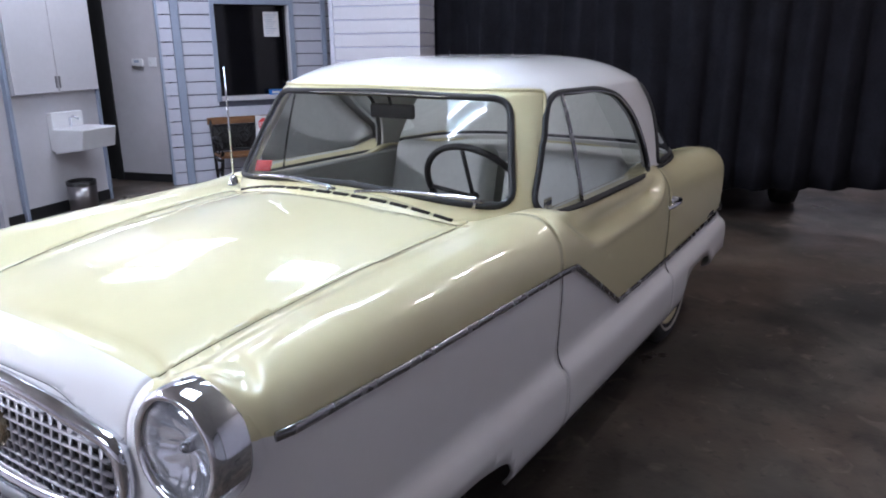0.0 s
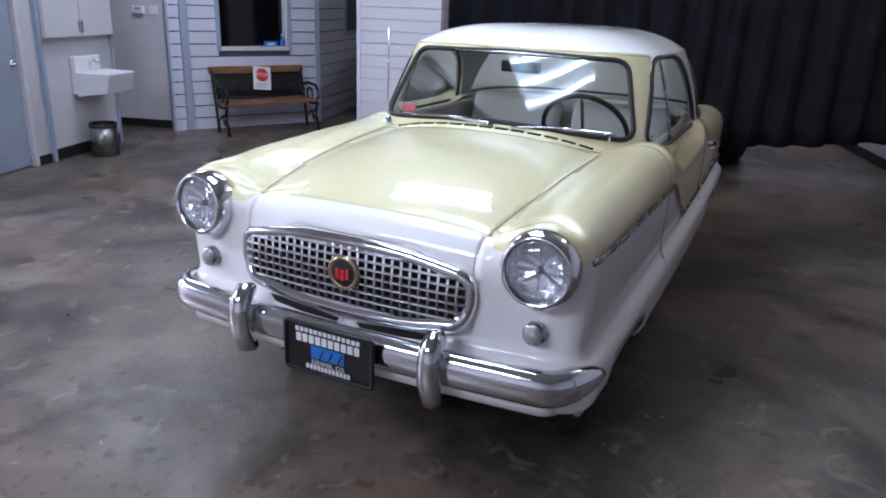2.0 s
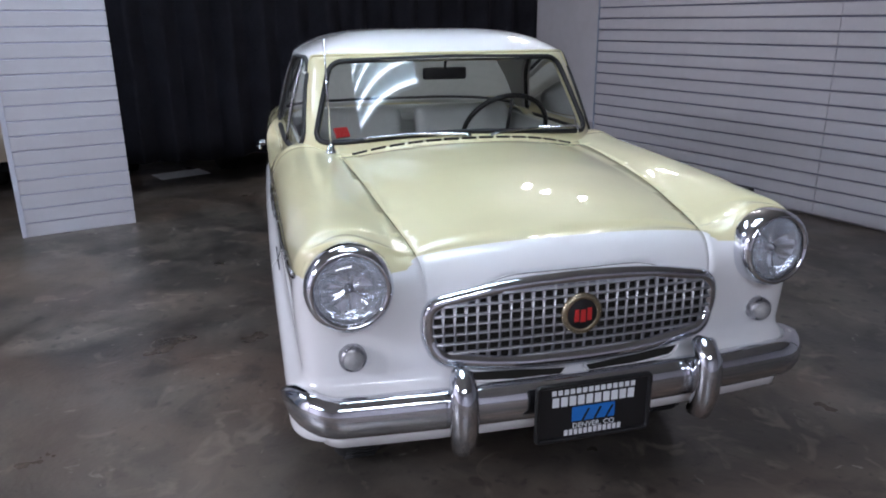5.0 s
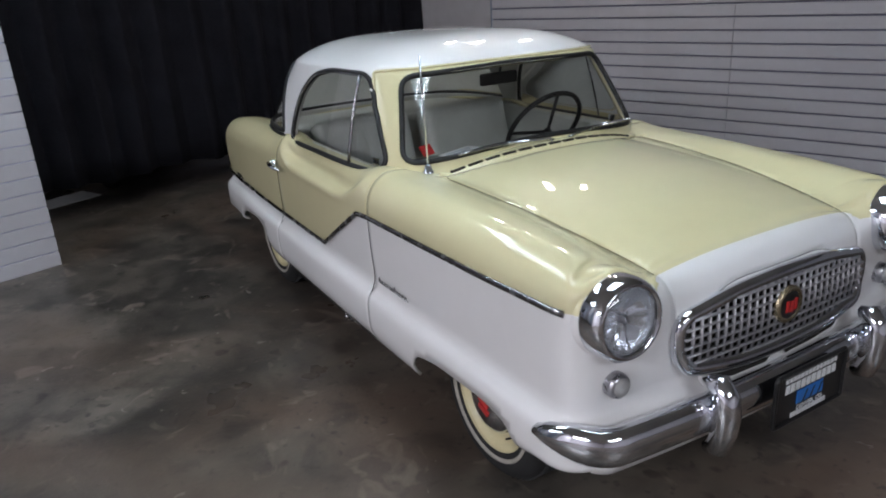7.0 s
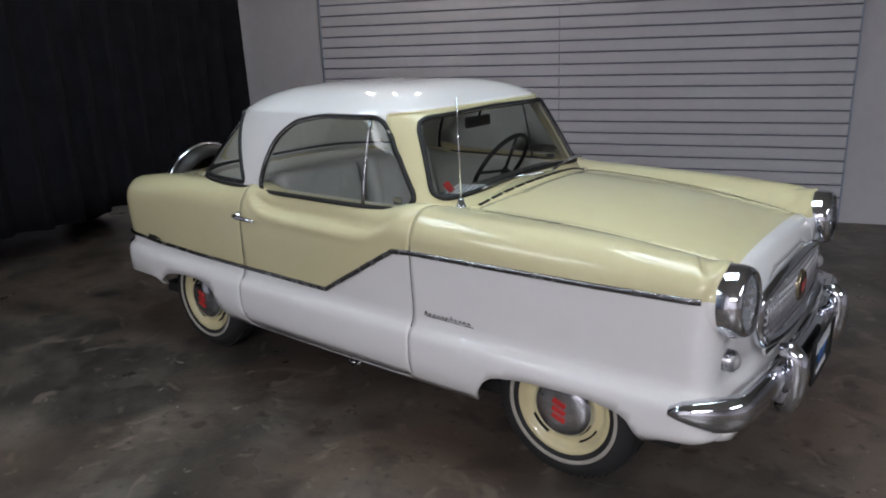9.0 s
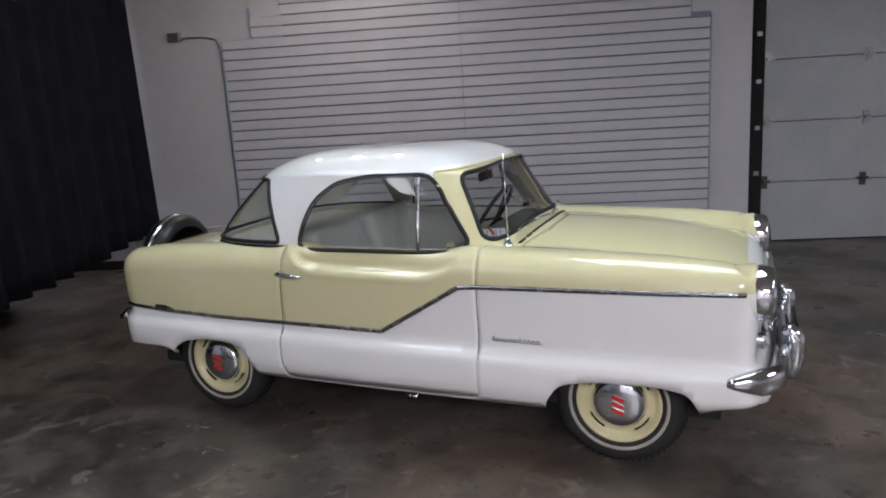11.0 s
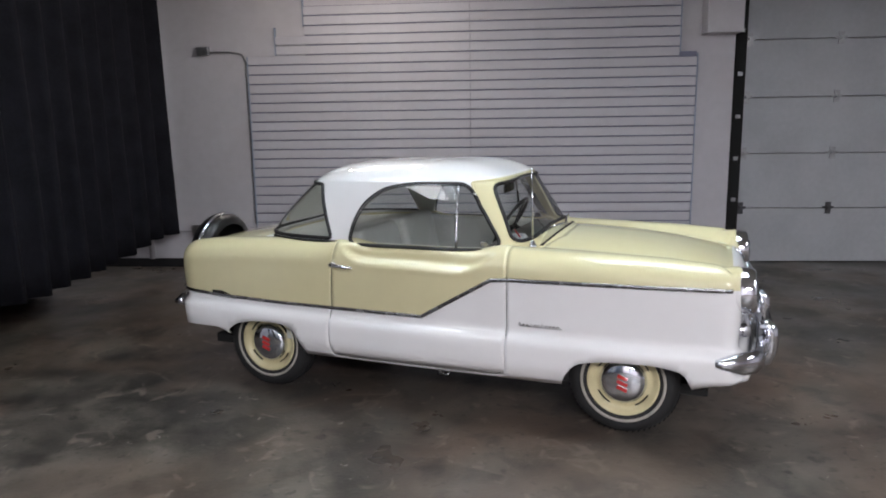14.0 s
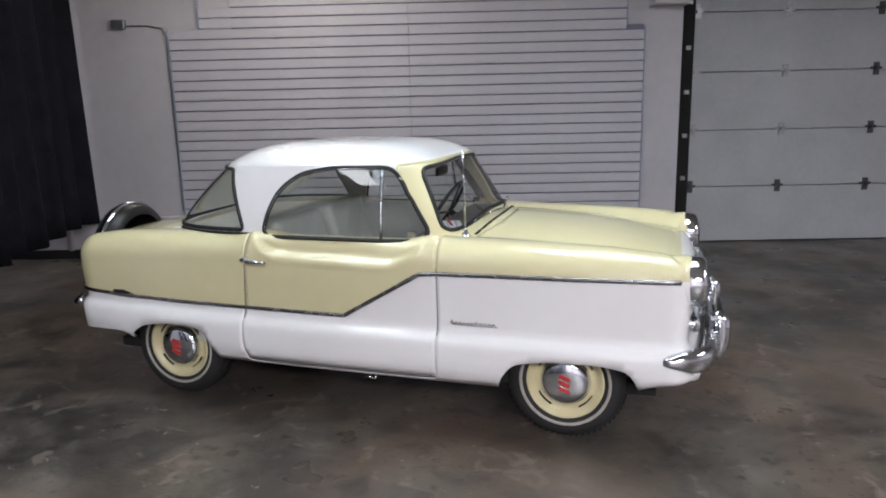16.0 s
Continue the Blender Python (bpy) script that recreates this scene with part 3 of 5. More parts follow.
part("frame", box_bm(-0.848, -0.80, -4.46, -4.36, 0, 2.10, 0.004), CABINET, d)
part("frame", box_bm(-1.758, -0.848, -4.46, -4.36, 2.062, 2.10, 0.004), CABINET, d)
v, f = join(lathe([(-4.405, 0.03), (-4.395, 0.03), (-4.394, 0.0005)], 20, "y"), tube([(0, -4.40, 0), (0, -4.345, 0), (0.03, -4.34, 0), (0.09, -4.34, 0)], 0.010, 8))
obj("lever", v, f, CHROME, d, "steel lever handle", m=Matrix.Translation((-1.70, 0, 0.87)))
cab = empty("wall_cabinet", "pale grey two-door wall cabinet", "cabinet", ROOM.copy())
part("body", box_bm(-2.95, -2.01, -4.38, -4.325, 1.06, 2.3, 0.003), CABINET, cab)
for a, b in ((-2.945, -2.483), (-2.477, -2.015)):
    dd = part("door", box_bm(a, b, -4.325, -4.306, 1.065, 2.295, 0.003), CABINET, cab)
    part("handle", box_bm(-2.50 if a < -2.6 else -2.46, -2.488 if a < -2.6 else -2.448, -4.305, -4.29, 1.10, 1.20, 0.003), ZINC, dd, "small metal pull")
bas = empty("hand_basin", "white wall-hung hand basin with splashback", "sink", ROOM @ Matrix.Translation((0.06, 0, 0)))
part("splashback", box_bm(-2.78, -2.42, -4.38, -4.32, 0.55, 0.89, 0.012, seg=3), PORCELAIN, bas)
bm = box_bm(-2.80, -2.40, -4.32, -3.98, 0.53, 0.755, 0.015, seg=3)
for q in bm.verts:
    if q.co.z < 0.62:
        q.co.y -= 0.03 * (q.co.y + 4.32) / 0.34
        q.co.z += 0.05 * (q.co.y + 4.32) / 0.34
part("bowl", bm, PORCELAIN, bas)
part("hollow", box_bm(-2.77, -2.43, -4.28, -4.01, 0.756, 0.759, 0.001), CABINET, bas)
v, f = tube([(-2.60, -4.30, 0.755), (-2.60, -4.30, 0.83), (-2.60, -4.26, 0.85), (-2.60, -4.20, 0.83)], 0.011, 8)
obj("tap", v, f, CHROME, bas, "small chrome tap")
can = empty("waste_bin", "round brushed steel waste bin with black rim", "bin", ROOM @ pose(-2.40, -4.14, 0))
v, f = lathe([(0.0, 0.0005), (0.0, 0.118), (0.27, 0.122), (0.272, 0.116), (0.2, 0.112), (0.02, 0.11), (0.02, 0.0005)], 36, "z")
obj("drum", v, f, BRUSHED, can)
v, f = lathe([(0.262, 0.124), (0.298, 0.124), (0.302, 0.118), (0.285, 0.112)], 36, "z")
obj("rim", v, f, BLACK, can, "black plastic rim")

# recess with thermostat
structure("wall_recess", box_bm(-4.02, -3.88, -4.98, -4.19, 0, 3.24), PLASTER, "pale plaster recess wall with a thermostat", "wall")
structure("baseboard_recess", box_bm(-3.88, -3.866, -4.97, -4.20, 0, 0.09, 0.003), BASE_BLACK, "black vinyl base strip in the recess", "baseboard")
structure("wall_recess_back", box_bm(-4.02, -0.45, -6.3, -6.16, 0, 3.24), PLASTER, "plain plaster back wall of the passage", "wall")
structure("wall_passage_side", box_bm(-0.59, -0.45, -9.3, -4.52, 0, 3.24), PLASTER, "plain plaster side wall of the passage", "wall")
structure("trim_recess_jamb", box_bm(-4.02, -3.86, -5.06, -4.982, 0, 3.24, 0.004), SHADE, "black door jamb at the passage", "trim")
# the passage's darkness is painted onto this wall
structure("wall_recess_far", box_bm(-4.02, -3.90, -6.16, -5.06, 0, 3.24), SHADE, "passage wall painted near-black for its shade", "wall")
th = empty("thermostat", "small beige plastic wall thermostat", "thermostat", ROOM.copy())
part("case", box_bm(-3.878, -3.845, -4.665, -4.53, 1.235, 1.315, 0.008, seg=3), PORCELAIN, th)
part("display", box_bm(-3.846, -3.843, -4.63, -4.565, 1.275, 1.302), TRIM_GREY, th, "grey display")
sw_ = empty("light_switch", "white double light switch plate", "switch", ROOM.copy())
part("plate", box_bm(-3.878, -3.868, -4.47, -4.37, 1.235, 1.33, 0.003), PORCELAIN, sw_)
part("toggle", box_bm(-3.868, -3.858, -4.44, -4.43, 1.27, 1.295), PORCELAIN, sw_)


# bench with iron ends
def bench():
    b = empty("park_bench", "park bench with black cast-iron ends and varnished wooden slats", "bench", ROOM @ Matrix.Translation((-3.93, -3.86, 0)) @ Matrix.Rotation(radians(137), 4, "Z") @ Matrix.Diagonal((1, -1, 1, 1)))
    W = 1.14
    for x in (0.03, W - 0.03):
        pts = [
            tube([(x, 0.16, 0.0), (x, 0.13, 0.16), (x, 0.10, 0.32), (x, 0.04, 0.55), (x, 0.0, 0.69)], 0.016, 8),
            tube([(x, 0.47, 0.0), (x, 0.44, 0.10), (x, 0.40, 0.22), (x, 0.44, 0.32)], 0.017, 8),
            tube([(x, 0.10, 0.30), (x, 0.28, 0.285), (x, 0.46, 0.31)], 0.014, 8),
            tube([(x, 0.06, 0.49), (x, 0.22, 0.52), (x, 0.38, 0.51), (x, 0.46, 0.46), (x, 0.47, 0.38), (x, 0.42, 0.34)], 0.016, 8),
            tube([(x, 0.25 + 0.07 * math.cos(a), 0.40 + 0.07 * math.sin(a)) for a in np.linspace(0, 2 * math.pi, 14, endpoint=False)], 0.009, 6, True, up=(1, 0, 0)),
            tube([(x, 0.36 + 0.05 * math.cos(a), 0.16 + 0.06 * math.sin(a)) for a in np.linspace(0, 2 * math.pi, 12, endpoint=False)], 0.008, 6, True, up=(1, 0, 0)),
            tube([(x, 0.16, 0.12), (x, 0.28, 0.20), (x, 0.40, 0.12)], 0.010, 6),
        ]
        obj("iron_end", *join(*pts), IRON, b, "scrolled black iron end")
    for k in range(4):
        part("seat_slat", box_bm(0.02, W - 0.02, 0.12 + k * 0.088, 0.195 + k * 0.088, 0.325, 0.348, 0.005), WOOD, b)
    part("top_rail", box_bm(0.0, W, -0.012, 0.018, 0.63, 0.705, 0.008), WOOD, b, "varnished top rail")
    m = Matrix.Translation((0, 0.095, 0.37)) @ Matrix.Rotation(radians(17), 4, "X")
    lat = [tube([(0.05, 0, 0.0), (W - 0.05, 0, 0.0)], 0.012, 6), tube([(0.05, 0, 0.26), (W - 0.05, 0, 0.26)], 0.012, 6)]
    for k in range(27):
        x = 0.06 + k * (W - 0.12) / 26
        lat.append(tube([(x, 0, 0), (min(x + 0.13, W - 0.05), 0, 0.26)], 0.009, 5))
        lat.append(tube([(x, 0, 0), (max(x - 0.13, 0.05), 0, 0.26)], 0.009, 5))
    for k in range(5):
        lat.append(tube([(0.16 + k * 0.2 + 0.06 * math.cos(a), 0.004, 0.13 + 0.06 * math.sin(a)) for a in np.linspace(0, 2 * math.pi, 14, endpoint=False)], 0.012, 6, True, up=(0, 1, 0)))
    obj("back_lattice", *join(*lat), IRON, b, "black cast-iron lattice back", m=m)
    part("back_plate", box_bm(0.05, W - 0.05, -0.006, -0.002, 0.0, 0.26), IRON, b, m=m)
    return b


bn = bench()
sg = empty("stop_notice", "white paper with a red printed stop octagon on the bench", "sign", bn.matrix_basis @ Matrix.Translation((0.60, 0.062, 0.575)) @ Matrix.Rotation(radians(12), 4, "X") @ Matrix.Rotation(radians(5), 4, "Y"))
part("sheet", box_bm(-0.105, 0.105, 0.0, 0.003, -0.135, 0.125), PAPER, sg)
oct_v = [(0.078 * math.cos(math.pi / 8 + k * math.pi / 4), 0.0045, 0.03 + 0.078 * math.sin(math.pi / 8 + k * math.pi / 4)) for k in range(8)]
obj("octagon", oct_v, [tuple(range(8))], RED, sg, "red octagon", smooth=False)
cu = bpy.data.curves.new("word", "FONT")
cu.body, cu.size, cu.align_x, cu.align_y, cu.extrude = "STOP", 0.058, "CENTER", "CENTER", 0.0005
tmp = new("word", cu)
me = bpy.data.meshes.new_from_object(tmp.evaluated_get(bpy.context.evaluated_depsgraph_get()))
bpy.data.objects.remove(tmp)
me.materials.clear()
me.materials.append(INK)
word = new("word", me)
word.parent = sg
word.matrix_basis = Matrix.Translation((0, 0.0055, 0.03)) @ Matrix.Rotation(radians(90), 4, "X") @ Matrix.Diagonal((1, 1, -1, 1))
for k in range(3):
    part("text_line", box_bm(-0.08, 0.08 - 0.02 * k, 0.003, 0.004, -0.075 - k * 0.02, -0.067 - k * 0.02), TRIM_GREY, sg)

# wall fittings on the north wall
el = empty("emergency_lamp", "small grey wall-mounted lamp box with a cable", "wall lamp", ROOM.copy())
part("case", box_bm(-3.09, -2.96, 3.33, 3.40, 2.37, 2.46, 0.008), ZINC, el)
v, f = tube([(-2.96, 3.385, 2.40), (-2.75, 3.385, 2.40), (-2.60, 3.385, 2.37), (-2.56, 3.385, 2.28), (-2.555, 3.385, 0.5)], 0.009, 6)
obj("cable", v, f, ZINC, el, "grey cable")
cd = empty("conduit", "painted steel conduit with a junction box along the wall", "conduit", ROOM.copy())
v, f = join(tube([(-4.6, 3.375, 0.40), (-2.56, 3.375, 0.44)], 0.013, 8), tube([(-3.80, 3.35, 0.10), (-3.80, 3.35, 3.24)], 0.030, 10))
obj("pipe", v, f, PLASTER, cd, "painted pipe")
part("junction_box", box_bm(-3.30, -3.20, 3.34, 3.40, 0.37, 0.49, 0.006), ZINC, cd, "steel junction box")
ou = empty("socket_box", "small black socket box at the foot of the slatwall", "socket", ROOM.copy())
part("case", box_bm(-0.72, -0.61, 3.30, 3.362, 0.02, 0.12, 0.006), BLACK, ou)
part("cover", box_bm(-0.70, -0.63, 3.294, 3.30, 0.04, 0.10, 0.002), RUBBER, ou)
sheet = empty("floor_sheet", "white sheet of paper lying on the floor", "paper", ROOM @ pose(-4.40, -0.34, 0, 0, 0, 8))
part("sheet", box_bm(-0.16, 0.16, -0.24, 0.24, 0.001, 0.004), PAPER, sheet)


# parked vehicles behind the curtain and the column
def hidden_wheel(parent, u, v):
    vv, ff = lathe([(-0.10, 0.20), (-0.11, 0.26), (-0.09, 0.31), (0, 0.32), (0.09, 0.31), (0.11, 0.26), (0.10, 0.20), (0.06, 0.18), (0.06, 0.0005)], 32, "y")
    obj("wheel", vv, ff, TYRE, parent, "black tyre", m=Matrix.Translation((u, v, 0.32)))


dark = empty("dark_vehicle", "dark vehicle parked behind the curtain, tyres showing", "vehicle", ROOM.copy())
part("body", box_bm(-8.1, -4.0, 0.05, 1.95, 0.46, 1.25, 0.12, seg=4), BLACK, dark, smooth=True)
part("cab", box_bm(-7.4, -5.2, 0.2, 1.8, 1.24, 1.75, 0.15, seg=4), BLACK, dark, smooth=True)
for u in (-4.45, -7.4):
    for v_ in (0.14, 1.86):
        hidden_wheel(dark, u, v_)
BEIGE = mat("beige_car_paint", (0.55, 0.46, 0.34), 0.3, vary=0.05, coat=0.5)
old = empty("beige_car", "rounded beige old car parked behind the display column", "car", ROOM.copy())


def old_body():
    verts, faces = [], []
    prof = [(-4.42, 0.30, 0.25), (-4.36, 0.45, 0.55), (-4.38, 0.60, 0.66), (-4.48, 0.75, 0.70), (-4.70, 0.88, 0.70), (-5.2, 0.98, 0.66), (-5.7, 1.18, 0.60), (-6.3, 1.30, 0.56), (-7.0, 1.24, 0.56), (-7.4, 0.98, 0.64), (-8.0, 0.86, 0.62), (-8.2, 0.55, 0.5)]
    for u, top, w in prof:
        for k in range(17):
            a = math.pi * k / 16
            verts.append((u, -1.40 - (w + 0.04) * math.copysign(abs(math.cos(a)) ** 0.5, math.cos(a)), 0.28 + (top - 0.28) * math.sin(a) ** 0.55))
    for i in range(len(prof) - 1):
        for k in range(16):
            a = i * 17 + k
            faces.append((a, a + 1, a + 18, a + 17))
    faces.append(tuple(range(17)))
    return verts, faces


obj("body", *old_body(), BEIGE, old, "rounded beige bodywork")
part("chassis", box_bm(-8.1, -4.5, -1.85, -0.75, 0.16, 0.30, 0.02), SHADE, old)
for v_ in (-2.0, -0.72):
    part("tail_lamp", box_bm(-4.42, -4.36, v_ - 0.05, v_ + 0.05, 0.22, 0.30, 0.012, seg=3), RED, old, "red tail lamp", True)
    for u in (-4.85, -7.3):
        hidden_wheel(old, u, v_ + (0.06 if v_ < -1.3 else -0.06))

# ---- the car ----
car = empty("car", "small vintage two-tone cream yellow and white car with chrome bumpers", "car")


def curve(x, *pairs):
    xs, ys = zip(*pairs)
    return np.interp(x, xs, ys)


def soft(x, *pairs):
    """Interpolation through pairs with a light smoothing."""
    return sum(curve(x + o, *pairs) for o in (-0.06, -0.03, 0.0, 0.03, 0.06)) / 5


def soft_near(x, *pairs):
    return sum(curve(x + o, *pairs) for o in (-0.03, -0.015, 0.0, 0.015, 0.03)) / 5


def plan_outline():
    """The plan of the widest line: bowed nose, straight sides, rounder tail."""
    half = []
    for k in range(34):  # nose
        y = 0.60 * k / 34
        half.append((1.705 - 0.035 * (y / 0.6) ** 2, y))
    for k in range(24):  # front corner, squarer than a circle
        a = math.pi / 2 * k / 24
        half.append((1.53 + 0.14 * math.cos(a) ** 0.8, 0.60 + 0.175 * math.sin(a) ** 0.8))
    for k in range(150):  # side
        x = 1.53 - (1.53 + 1.53) * k / 150
        half.append((x, 0.775 + 0.010 * math.sin(math.pi * k / 150) - 0.02 * (k / 150) ** 3))
    for k in range(22):  # rear corner
        a = math.pi / 2 * k / 22
        half.append((-1.53 - 0.22 * math.sin(a), 0.535 + 0.22 * math.cos(a)))
    for k in range(22):  # tail
        y = 0.535 * (1 - k / 22)
        half.append((-1.75 - 0.05 * (1 - (y / 0.535) ** 2), y))
    half.append((-1.80, 0.0))
    return np.array(half + [(x, -y) for x, y in half[-2:0:-1]])


def top_height(x, y):
    """Height of hood, wings and rear deck over the plan."""
    ay = np.abs(y)
    crest = soft(x, (-1.9, 0.84), (-1.7, 0.895), (-1.4, 0.935), (-0.9, 0.955), (-0.5, 0.962), (0.5, 0.962), (0.9, 0.955), (1.35, 0.942), (1.6, 0.928), (1.75, 0.918))
    mid = soft(x, (-1.9, 0.80), (-1.6, 0.885), (-1.1, 0.955), (-0.6, 0.99), (0.4, 1.0), (0.6, 0.992), (1.1, 0.965), (1.35, 0.932), (1.55, 0.885), (1.66, 0.845), (1.75, 0.80))
    val = np.where(x > 0.2, soft(x, (0.4, 0.945), (0.8, 0.936), (1.1, 0.92), (1.3, 0.898), (1.5, 0.866), (1.7, 0.82)), np.minimum(crest - 0.022, mid - 0.012))
    s = np.clip(ay / 0.44, 0, 1)
    hood = val + (mid - val) * (1 - s ** 2.4)
    f = np.clip((ay - 0.44) / 0.17, 0, 1)
    wing = val + (crest - val) * (0.5 - 0.5 * np.cos(math.pi * f))
    fall = np.clip((ay - 0.61) / 0.2, 0, 1)
    round_off = np.clip((x - 1.15) / 0.4, 0, 1)
    return np.where(ay < 0.44, hood, wing) - (0.05 + 0.14 * round_off) * fall ** 2


def body_points():
    O = plan_outline()
    n = len(O)
    T = np.roll(O, -1, 0) - np.roll(O, 1, 0)
    T /= np.linalg.norm(T, axis=1)[:, None]
    N = np.stack([-T[:, 1], T[:, 0]], 1)  # inward
    for _ in range(4):
        N = (np.roll(N, 1, 0) + 2 * N + np.roll(N, -1, 0)) / 4
    N /= np.linalg.norm(N, axis=1)[:, None]
    front = np.clip(-N[:, 0], 0, 1) * (O[:, 0] > 0)
    back = np.clip(N[:, 0], 0, 1) * (O[:, 0] < 0)
    x, y = O.T
    zb = soft(x, (-2.0, 0.41), (-1.32, 0.385), (-1.25, 0.28), (0.0, 0.272), (0.8, 0.272), (1.38, 0.30), (1.5, 0.345), (1.9, 0.365))
    # the wing ends in a nearly upright face that carries the headlamp
    face = np.clip((np.abs(y) - 0.43) / 0.11, 0, 1) * np.clip(front / 0.6, 0, 1)
    face = face * face * (3 - 2 * face)
    for _ in range(30):
        face = (np.roll(face, 1) + 2 * face + np.roll(face, -1)) / 4
    deep = 0.15 - 0.03 * front - 0.065 * face
    cx, cy = x + N[:, 0] * deep, y + N[:, 1] * deep
    dip = np.clip(np.minimum((x + 0.44) / 0.13, (0.44 - x) / 0.13), 0, 1)
    dip = dip * dip * (3 - 2 * dip)
    zc = top_height(cx, cy) + 0.016 * np.exp(-((x + 0.50) / 0.10) ** 2) + 0.012 * np.exp(-((x - 0.43) / 0.10) ** 2) - 0.012 * dip
    rows = []
    for f in np.linspace(0, 1, 5):  # tuck under and bulge
        z = zb + (0.40 - zb) * f
        inset = 0.05 * (1 - f) ** 2.2
        rows.append((inset + 0 * x, z))
    # the proud lower band with a rounded shelf on top
    shelf = soft(x, (-1.9, 0.562), (-1.5, 0.556), (-0.6, 0.538), (0.2, 0.530), (1.7, 0.524))
    for dz, inset in ((-0.088, -0.001), (-0.06, 0.0), (-0.042, 0.003), (-0.029, 0.009), (-0.019, 0.017), (-0.011, 0.027), (-0.003, 0.036), (0.009, 0.042), (0.03, 0.044)):
        rows.append((inset + 0 * x, shelf + dz))
    zs = zc - 0.125 + 0.08 * face
    for f in np.linspace(0.05, 1, 22):
        z = shelf + 0.03 + (zs - shelf - 0.03) * f
        inset = 0.044 - 0.010 * f - 0.004 * math.sin(math.pi * f)
        rows.append((inset + 0 * x, z))
    for a in np.linspace(0.1, 1, 14):  # shoulder
        w = a * math.pi / 2
        z = zs + (zc - zs) * math.sin(w)
        inset = 0.034 + (deep - 0.034) * (1 - math.cos(w))
        rows.append((inset, z))
    P = []
    for inset, z in rows:
        # the scooped upper door: a rounded ledge that climbs at both ends, and an upright wall above it
        ledge = soft_near(x, (-0.57, 1.02), (-0.50, 0.95), (-0.44, 0.885), (-0.38, 0.858), (-0.30, 0.852), (0.20, 0.838), (0.28, 0.846), (0.38, 0.90), (0.47, 0.985), (0.54, 1.05))
        rise = np.clip((z - ledge) / 0.022, 0, 1)
        rise = rise * rise * (3 - 2 * rise)
        fade = np.clip((z - 0.885) / 0.06, 0, 1)
        bulge = np.exp(-((z - ledge + 0.008) / 0.018) ** 2)
        depth = soft(x, (0.05, 1.0), (0.42, 0.35))
        span = np.clip(np.minimum((x + 0.56) / 0.05, (0.51 - x) / 0.05), 0, 1)
        ins = inset + span * depth * (0.046 * rise * (1 - 0.95 * fade) - 0.006 * bulge) * (1 - front) * (1 - back)
        tail = back * 0.09 * np.clip((z - 0.62) / 0.2, -1, 0)
        P.append(np.stack([x + N[:, 0] * (ins - tail), y + N[:, 1] * ins, z + 0 * x], 1))
    ex, ey = P[-1][:, 0], P[-1][:, 1]
    sx = np.clip(ex, -1.40, 1.30)
    last = P[-1][:, 2]
    for f in np.linspace(0.03, 1, 30):
        px, py = ex + (sx - ex) * f, ey * (1 - f)
        h = top_height(px, py)
        k = np.clip(f / 0.18, 0, 1)
        k = k * k * (3 - 2 * k)
        P.append(np.stack([px, py, (last + (h - last) * k)], 1))
    P = np.array(P)
    # ease the wing's nose into one rounded form
    px, py, pz = P[..., 0], np.abs(P[..., 1]), P[..., 2]
    ease = np.clip((px - 1.28) / 0.12, 0, 1) * np.clip((py - 0.46) / 0.06, 0, 1) * np.clip((pz - 0.74) / 0.08, 0, 1)
    ease = (ease * ease * (3 - 2 * ease) * 0.6)[1:-1, :, None]
    for _ in range(14):
        mean = (P[:-2] + P[2:] + np.roll(P, 1, 1)[1:-1] + np.roll(P, -1, 1)[1:-1]) / 4
        P[1:-1] += ease * (mean - P[1:-1])
    return P, N


BODY, INWARD = body_points()


def arch_front(x, z):
    return poly_sdf(rounded([(0.772, 0.1), (0.785, 0.30), (0.85, 0.405), (1.0, 0.432), (1.25, 0.437), (1.385, 0.415), (1.425, 0.33), (1.435, 0.1)], 0.05), x, z)


def arch_rear(x, z):
    return poly_sdf(rounded([(-1.315, 0.1), (-1.305, 0.36), (-1.22, 0.435), (-1.08, 0.46), (-0.9, 0.462), (-0.80, 0.43), (-0.745, 0.30), (-0.735, 0.1)], 0.05), x, z)


def trim_line(x):
    return curve(x, (-1.75, 0.622), (-1.58, 0.610), (-1.32, 0.592), (-0.965, 0.580), (0.004, 0.573), (0.405, 0.806), (0.49, 0.813), (1.24, 0.820), (1.66, 0.828))


